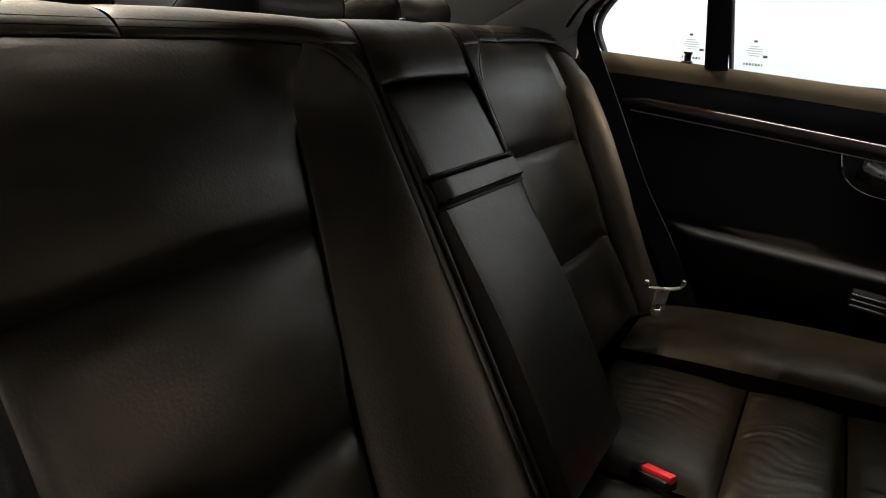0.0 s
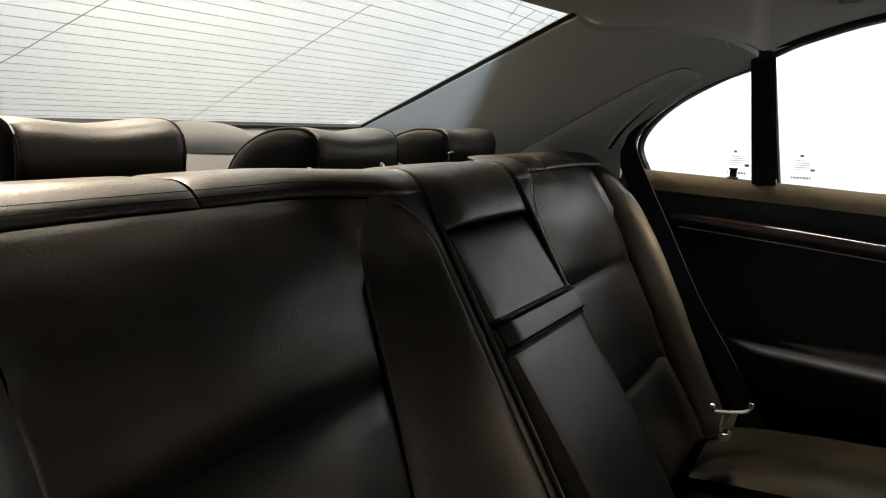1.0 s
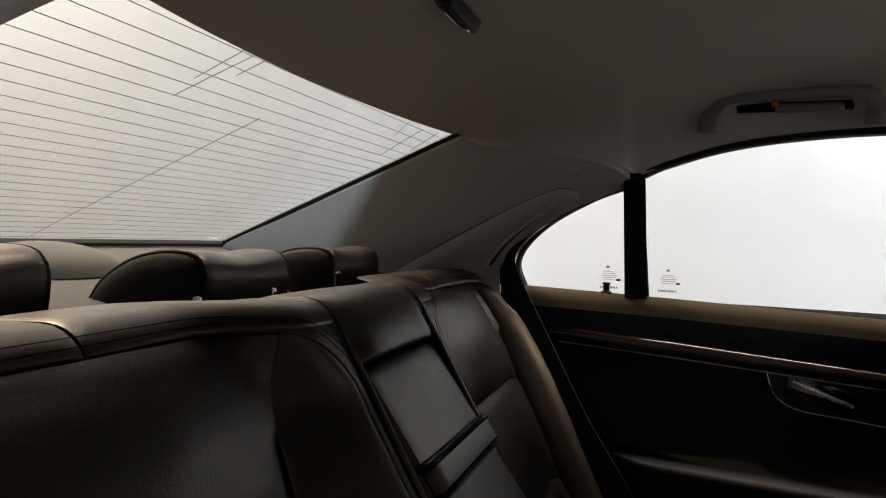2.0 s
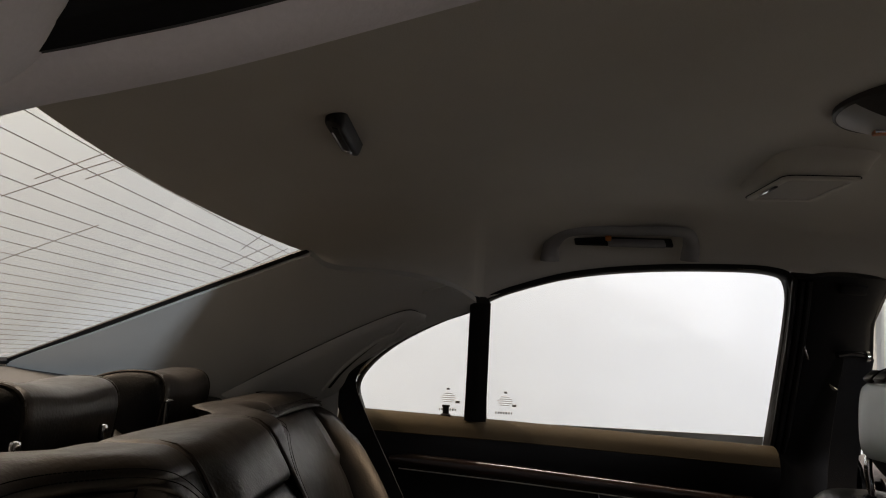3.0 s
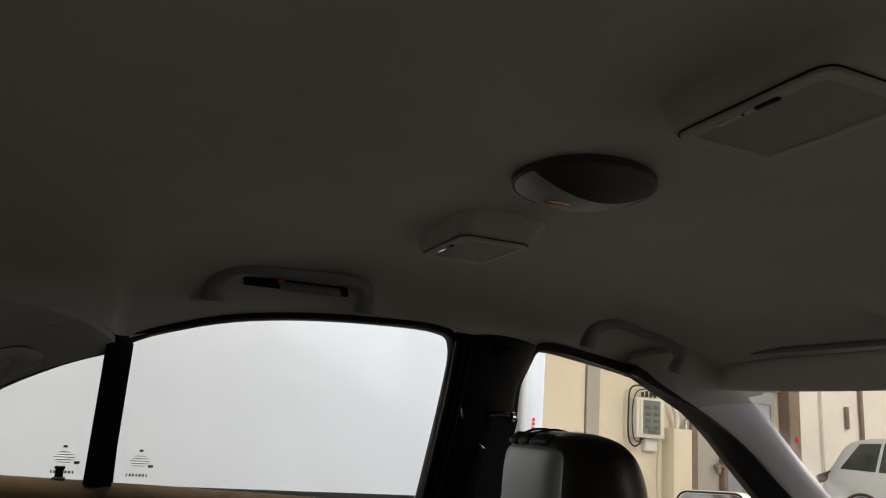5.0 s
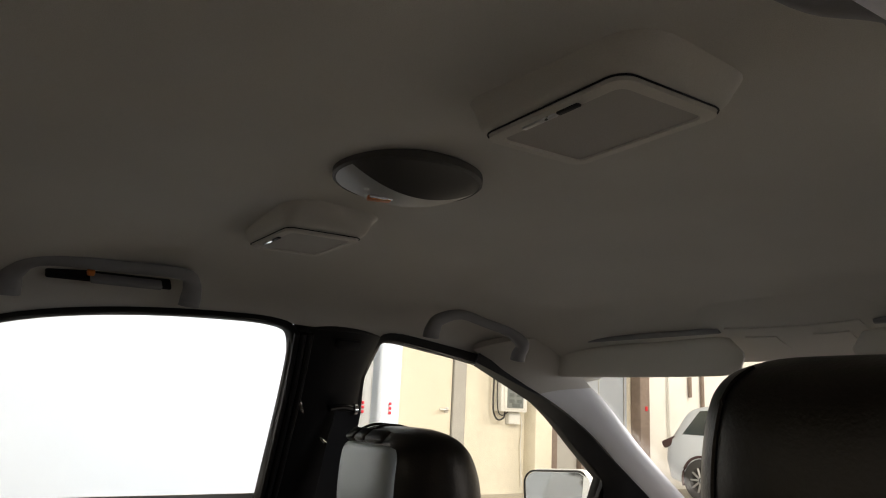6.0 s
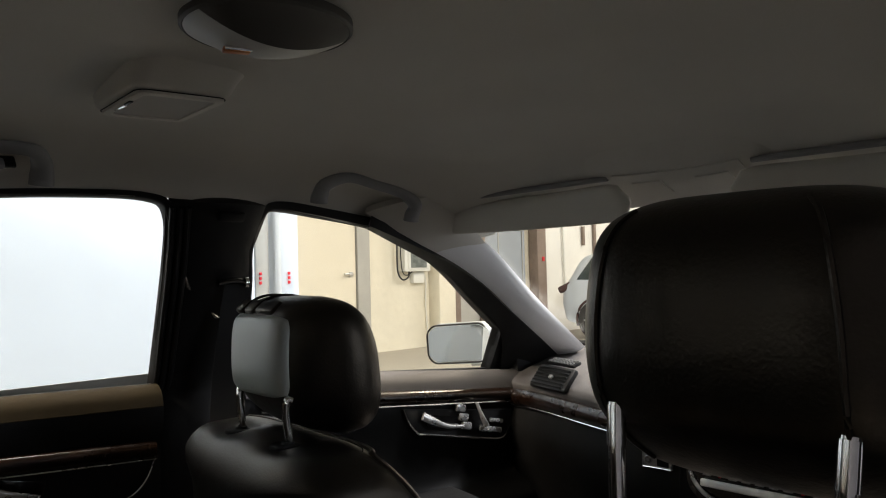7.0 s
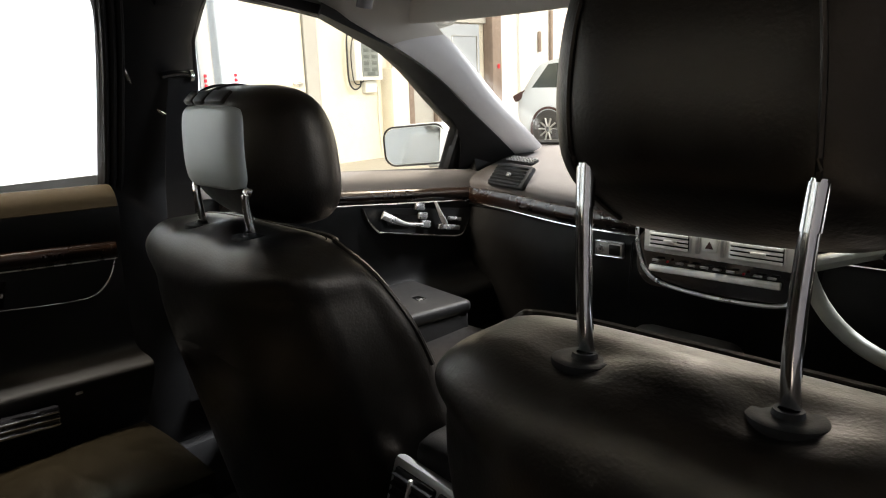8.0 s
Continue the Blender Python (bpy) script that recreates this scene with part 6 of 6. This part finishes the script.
def hall_fittings():
    door = thing("door_1", (-7.38, 5.4, 0), "cream painted steel door with lever handle, shut", "door", kind="structure")
    part("leaf", at_box(-7.375, 5.34, 1.05, 0.05, 0.92, 2.1, 0.005), DOOR_CREAM, door)
    part("frame_post", at_box(-7.36, 5.915, 1.10, 0.08, 0.20, 2.2, 0.005), FRAME_GREY, door, "grey steel frame")
    part("frame_post", at_box(-7.36, 4.82, 1.10, 0.08, 0.10, 2.2, 0.005), FRAME_GREY, door)
    h = part("handle", tube([(-7.31, 5.72, 1.085), (-7.29, 5.70, 1.085), (-7.29, 5.58, 1.09)], 0.014, 8), STEEL, door, "lever handle")
    part("rose", at_box(-7.34, 5.72, 1.085, 0.02, 0.05, 0.07, 0.006), STEEL, h)
    # meter cabinet
    box = thing("meter_cabinet", (-7.38, 6.74, 1.1), "white electricity meter cabinet with a glazed door on the wall", "meter cabinet")
    part("case", at_box(-7.30, 6.76, 1.362, 0.20, 0.47, 0.52, 0.015), BOX_WHITE, box)
    part("door_frame", at_box(-7.195, 6.775, 1.368, 0.02, 0.40, 0.47, 0.01), BOX_WHITE, box)
    pn = part("pane", at_box(-7.182, 6.762, 1.373, 0.012, 0.285, 0.44, 0.004), BOX_PANE, box, "dark glazed window")
    for k in range(4):
        for j in (-1, 1):
            part("meter_row", at_box(-7.174, 6.762 + j * 0.07, 1.50 - 0.085 * k, 0.006, 0.09, 0.05, 0.003), METER, pn)
    part("reading_plate", at_box(-7.174, 6.77, 1.19, 0.006, 0.14, 0.05, 0.003), METER, pn)
    loop = [(-7.30, 6.90, 1.66), (-7.28, 6.74, 1.76), (-7.28, 6.58, 1.78), (-7.28, 6.47, 1.70), (-7.28, 6.45, 1.40), (-7.28, 6.46, 1.10), (-7.28, 6.54, 0.99), (-7.28, 6.64, 1.02), (-7.28, 6.66, 1.10)]
    whole("power_cable", tube(loop, 0.012, 8, steps=60), CABLE, "black power cable looped round the meter cabinet", "cable")
    loop = [(-7.27, 6.98, 1.64), (-7.26, 6.86, 1.72), (-7.26, 6.70, 1.74), (-7.26, 6.56, 1.68), (-7.26, 6.50, 1.45), (-7.26, 6.52, 1.12), (-7.26, 6.60, 1.05), (-7.26, 6.70, 1.10)]
    whole("power_cable", tube(loop, 0.008, 8, steps=60), CABLE, "thin black cable beside the meter cabinet", "cable")
    for k in range(4):
        whole("conduit", tube([(-7.30, 6.70 + 0.07 * k, 1.64), (-7.30, 6.70 + 0.07 * k, 1.70 + 0.02 * (k % 2))], 0.02, 8), CABLE, "short black cable gland on the cabinet", "conduit", "cabinet conduits")
    wall_box("junction_box", 6.86, 1.015, 0.20, 0.16, 0.10, BOX_WHITE, "white junction box under the meter cabinet", "junction box")
    whole("white_cable", tube([(-7.36, 6.98, 1.10), (-7.36, 7.03, 0.95), (-7.36, 7.02, 0.60), (-7.36, 7.05, 0.1)], 0.008, 6, steps=20), BOX_WHITE, "thin white cable down the wall", "cable")
    wall_box("wall_pier", 7.27, 0.63, 0.32, 1.26, 0.25, WALL, "low cream masonry pier against the wall", "pier", 0.02)
    whole("pipe_bend", tube([(-7.2, 7.20, 1.26), (-7.2, 7.20, 1.42), (-7.2, 7.12, 1.60)], 0.035, 10, steps=12), BOX_WHITE, "white pipe above the pier", "pipe")
    whole("pipe_bend", tube([(-7.2, 7.36, 1.26), (-7.2, 7.36, 1.38)], 0.04, 10), STEEL, "short metal pipe stub on the pier", "pipe")
    for y, w in ((7.56, 0.10), (8.12, 0.07)):
        whole("post", at_box(-7.30, y, 1.2, 0.12, w, 2.4, 0.008), POST, "rust-brown steel door post", "post", "door posts")
    d2 = thing("door_2", (-7.36, 8.6, 0), "blue-grey steel double door in a brown frame, shut", "door", kind="structure")
    part("leaf", at_box(-7.345, 7.84, 1.05, 0.05, 0.46, 2.1, 0.006), FRAME_GREY, d2)
    part("leaf", at_box(-7.345, 8.66, 0.95, 0.05, 0.98, 1.9, 0.006), DOOR_BLUE, d2)
    part("panel_line", tube([(-7.315, 8.52, 0.2), (-7.315, 8.52, 1.72), (-7.315, 9.08, 1.72), (-7.315, 9.08, 0.2)], 0.012, 6), FRAME_GREY, d2)
    part("lintel", at_box(-7.34, 8.4, 1.98, 0.07, 1.8, 0.12, 0.006), FRAME_GREY, d2)
    whole("valve", join(tube([(-7.26, 8.00, 0.70), (-7.26, 8.00, 0.84)], 0.03, 8), tube([(-7.26, 7.92, 0.80), (-7.26, 8.08, 0.80)], 0.02, 8)), POST, "small brown valve on a pipe", "valve")
    whole("column", at_box(-7.28, 9.42, 2.1, 0.2, 0.22, 4.2, 0.01), POST, "rust-brown steel column", "column")
    whole("red_tag", at_box(-7.17, 9.44, 1.25, 0.01, 0.05, 0.07, 0.002), RED, "small red tag on the column", "tag")
    whole("wall_bracket", at_box(-7.28, 10.67, 1.65, 0.05, 0.05, 0.34, 0.005), POST, "dark upright bracket on the wall", "bracket")
    whole("wall_bracket", at_box(-7.28, 11.0, 1.75, 0.05, 0.055, 0.86, 0.005), POST, "long dark upright bracket on the wall", "bracket")
    whole("thin_pipe", tube([(-7.28, 10.11, 2.4), (-7.28, 10.12, 1.2), (-7.28, 10.16, 0.62), (-7.28, 10.30, 0.56)], 0.02, 8, steps=24), BOX_WHITE, "thin white pipe down the wall", "pipe")


hall_fittings()


def white_van():
    root = thing("white_van", (-2.5, -0.5, 0), "long white panel van parked close beside the car", "van")
    part("body", at_box(-2.53, -1.69, 1.53, 1.98, 6.22, 2.36, 0.05, seg=3), WHITE_PAINT, root)
    part("rear_post", at_box(-1.60, 1.53, 1.53, 0.12, 0.07, 2.36, 0.012), WHITE_PAINT, root, "white corner post")
    part("rear_door_edge", at_box(-1.58, 1.445, 1.53, 0.02, 0.05, 2.36, 0.006), FRAME_GREY, root, "grey door gap")
    for y in (1.436, 1.524):
        for k in range(3):
            part("reflector", at_box(-1.538 if y > 1.5 else -1.568, y, 1.126 - 0.015 * k, 0.006, 0.009, 0.010, 0.002), RED, root, "small red marker")
    for y in (-3.7, 0.6):
        part("wheel", lathe([(0.0, 0.10), (0.20, 0.11), (0.30, 0.10), (0.33, 0.06), (0.33, -0.08), (0.30, -0.10)], pose(-1.66, y, 0.33, 0, 90, 0), 28), TYRE, root)


white_van()


def parked_car():
    """A white hatchback seen at its tail corner."""
    root = thing("parked_car", (-4.9, 9.9, 0), "white hatchback parked by the far wall", "car")
    k = 0.93
    m = Matrix.Translation((-6.72, 10.0, 0)) @ Matrix.Scale(k, 4)
    # stations along its length: x, half width, floor, waist, roof
    st = [(0.0, 0.66, 0.42, 0.72, 0.80), (0.10, 0.80, 0.30, 0.84, 0.98), (0.35, 0.86, 0.24, 0.92, 1.30), (0.65, 0.87, 0.22, 0.93, 1.42), (1.3, 0.88, 0.2, 0.92, 1.47), (2.1, 0.88, 0.2, 0.90, 1.45), (2.7, 0.87, 0.2, 0.89, 1.22),
          (3.2, 0.86, 0.22, 0.86, 0.92), (3.8, 0.80, 0.28, 0.74, 0.78), (4.0, 0.62, 0.36, 0.60, 0.64)]
    rings = []
    for x, w, a, b, c in spline(st, 40):
        rings.append([m @ Vector((x, y, z)) for y, z in ((-w * 0.9, a), (-w, (a + b) / 2), (-w * 0.97, b), (-w * 0.72, c - 0.02), (-w * 0.45, c), (w * 0.45, c), (w * 0.72, c - 0.02), (w * 0.97, b), (w, (a + b) / 2), (w * 0.9, a))])
    part("body", loft(rings), WHITE_PAINT, root, "white painted body", sharp=30)

    def flank(x, z):
        q = spline(st, 80)
        i = int(np.argmin(abs(q[:, 0] - x)))
        w, a, b, c = q[i][1:]
        f = (z - b) / max(c - 0.02 - b, 0.01)
        return -(w * 0.97 + (w * 0.72 - w * 0.97) * max(f, 0)) - 0.006
    for poly in ([(0.40, 0.97), (0.95, 0.97), (0.95, 1.36), (0.62, 1.34)], [(1.0, 0.97), (1.75, 0.96), (1.75, 1.38), (1.0, 1.37)], [(1.80, 0.96), (2.75, 0.95), (2.25, 1.33), (1.80, 1.37)]):
        part("window", ([m @ Vector((x, flank(x, z), z)) for x, z in poly] + [m @ Vector((x, flank(x, z) + 0.03, z)) for x, z in poly], [(0, 1, 2, 3), (7, 6, 5, 4), (0, 4, 5, 1), (1, 5, 6, 2), (2, 6, 7, 3), (3, 7, 4, 0)]), CAR_GLASS, root, "dark side window")
    part("tail_lamp", ([m @ Vector(p) for p in rbox((0.26, 0.10, 0.12), 0.03, pose(0.14, -0.78, 0.84, 0, -25, 20))[0]], rbox((0.26, 0.10, 0.12), 0.03)[1]), DARK_LAMP, root, "dark red tail lamp")
    for x in (0.78, 3.25):
        wm = m @ pose(x, -0.80, 0.31, 90, 0, 0)
        wheel = part("wheel", lathe([(0.19, 0.10), (0.24, 0.115), (0.30, 0.10), (0.315, 0.06), (0.315, -0.08), (0.24, -0.09)], wm, 32), TYRE, root)
        part("rim", lathe([(0.03, 0.085), (0.06, 0.09), (0.07, 0.06), (0.17, 0.055), (0.185, 0.095), (0.205, 0.10)], wm, 32), TYRE, wheel)
        for j in range(10):
            a = 2 * math.pi * j / 10
            part("spoke", tube([wm @ Vector((0.04 * math.cos(a), 0.04 * math.sin(a), 0.09)), wm @ Vector((0.20 * math.cos(a), 0.20 * math.sin(a), 0.085))], 0.014, 6), ALLOY, wheel)
        part("arch", tube([m @ Vector((x + 0.345 * math.cos(a), -0.872, 0.31 + 0.345 * math.sin(a))) for a in np.linspace(-0.3, math.pi + 0.3, 20)], 0.02, 6), DARK_LAMP, root)


parked_car()
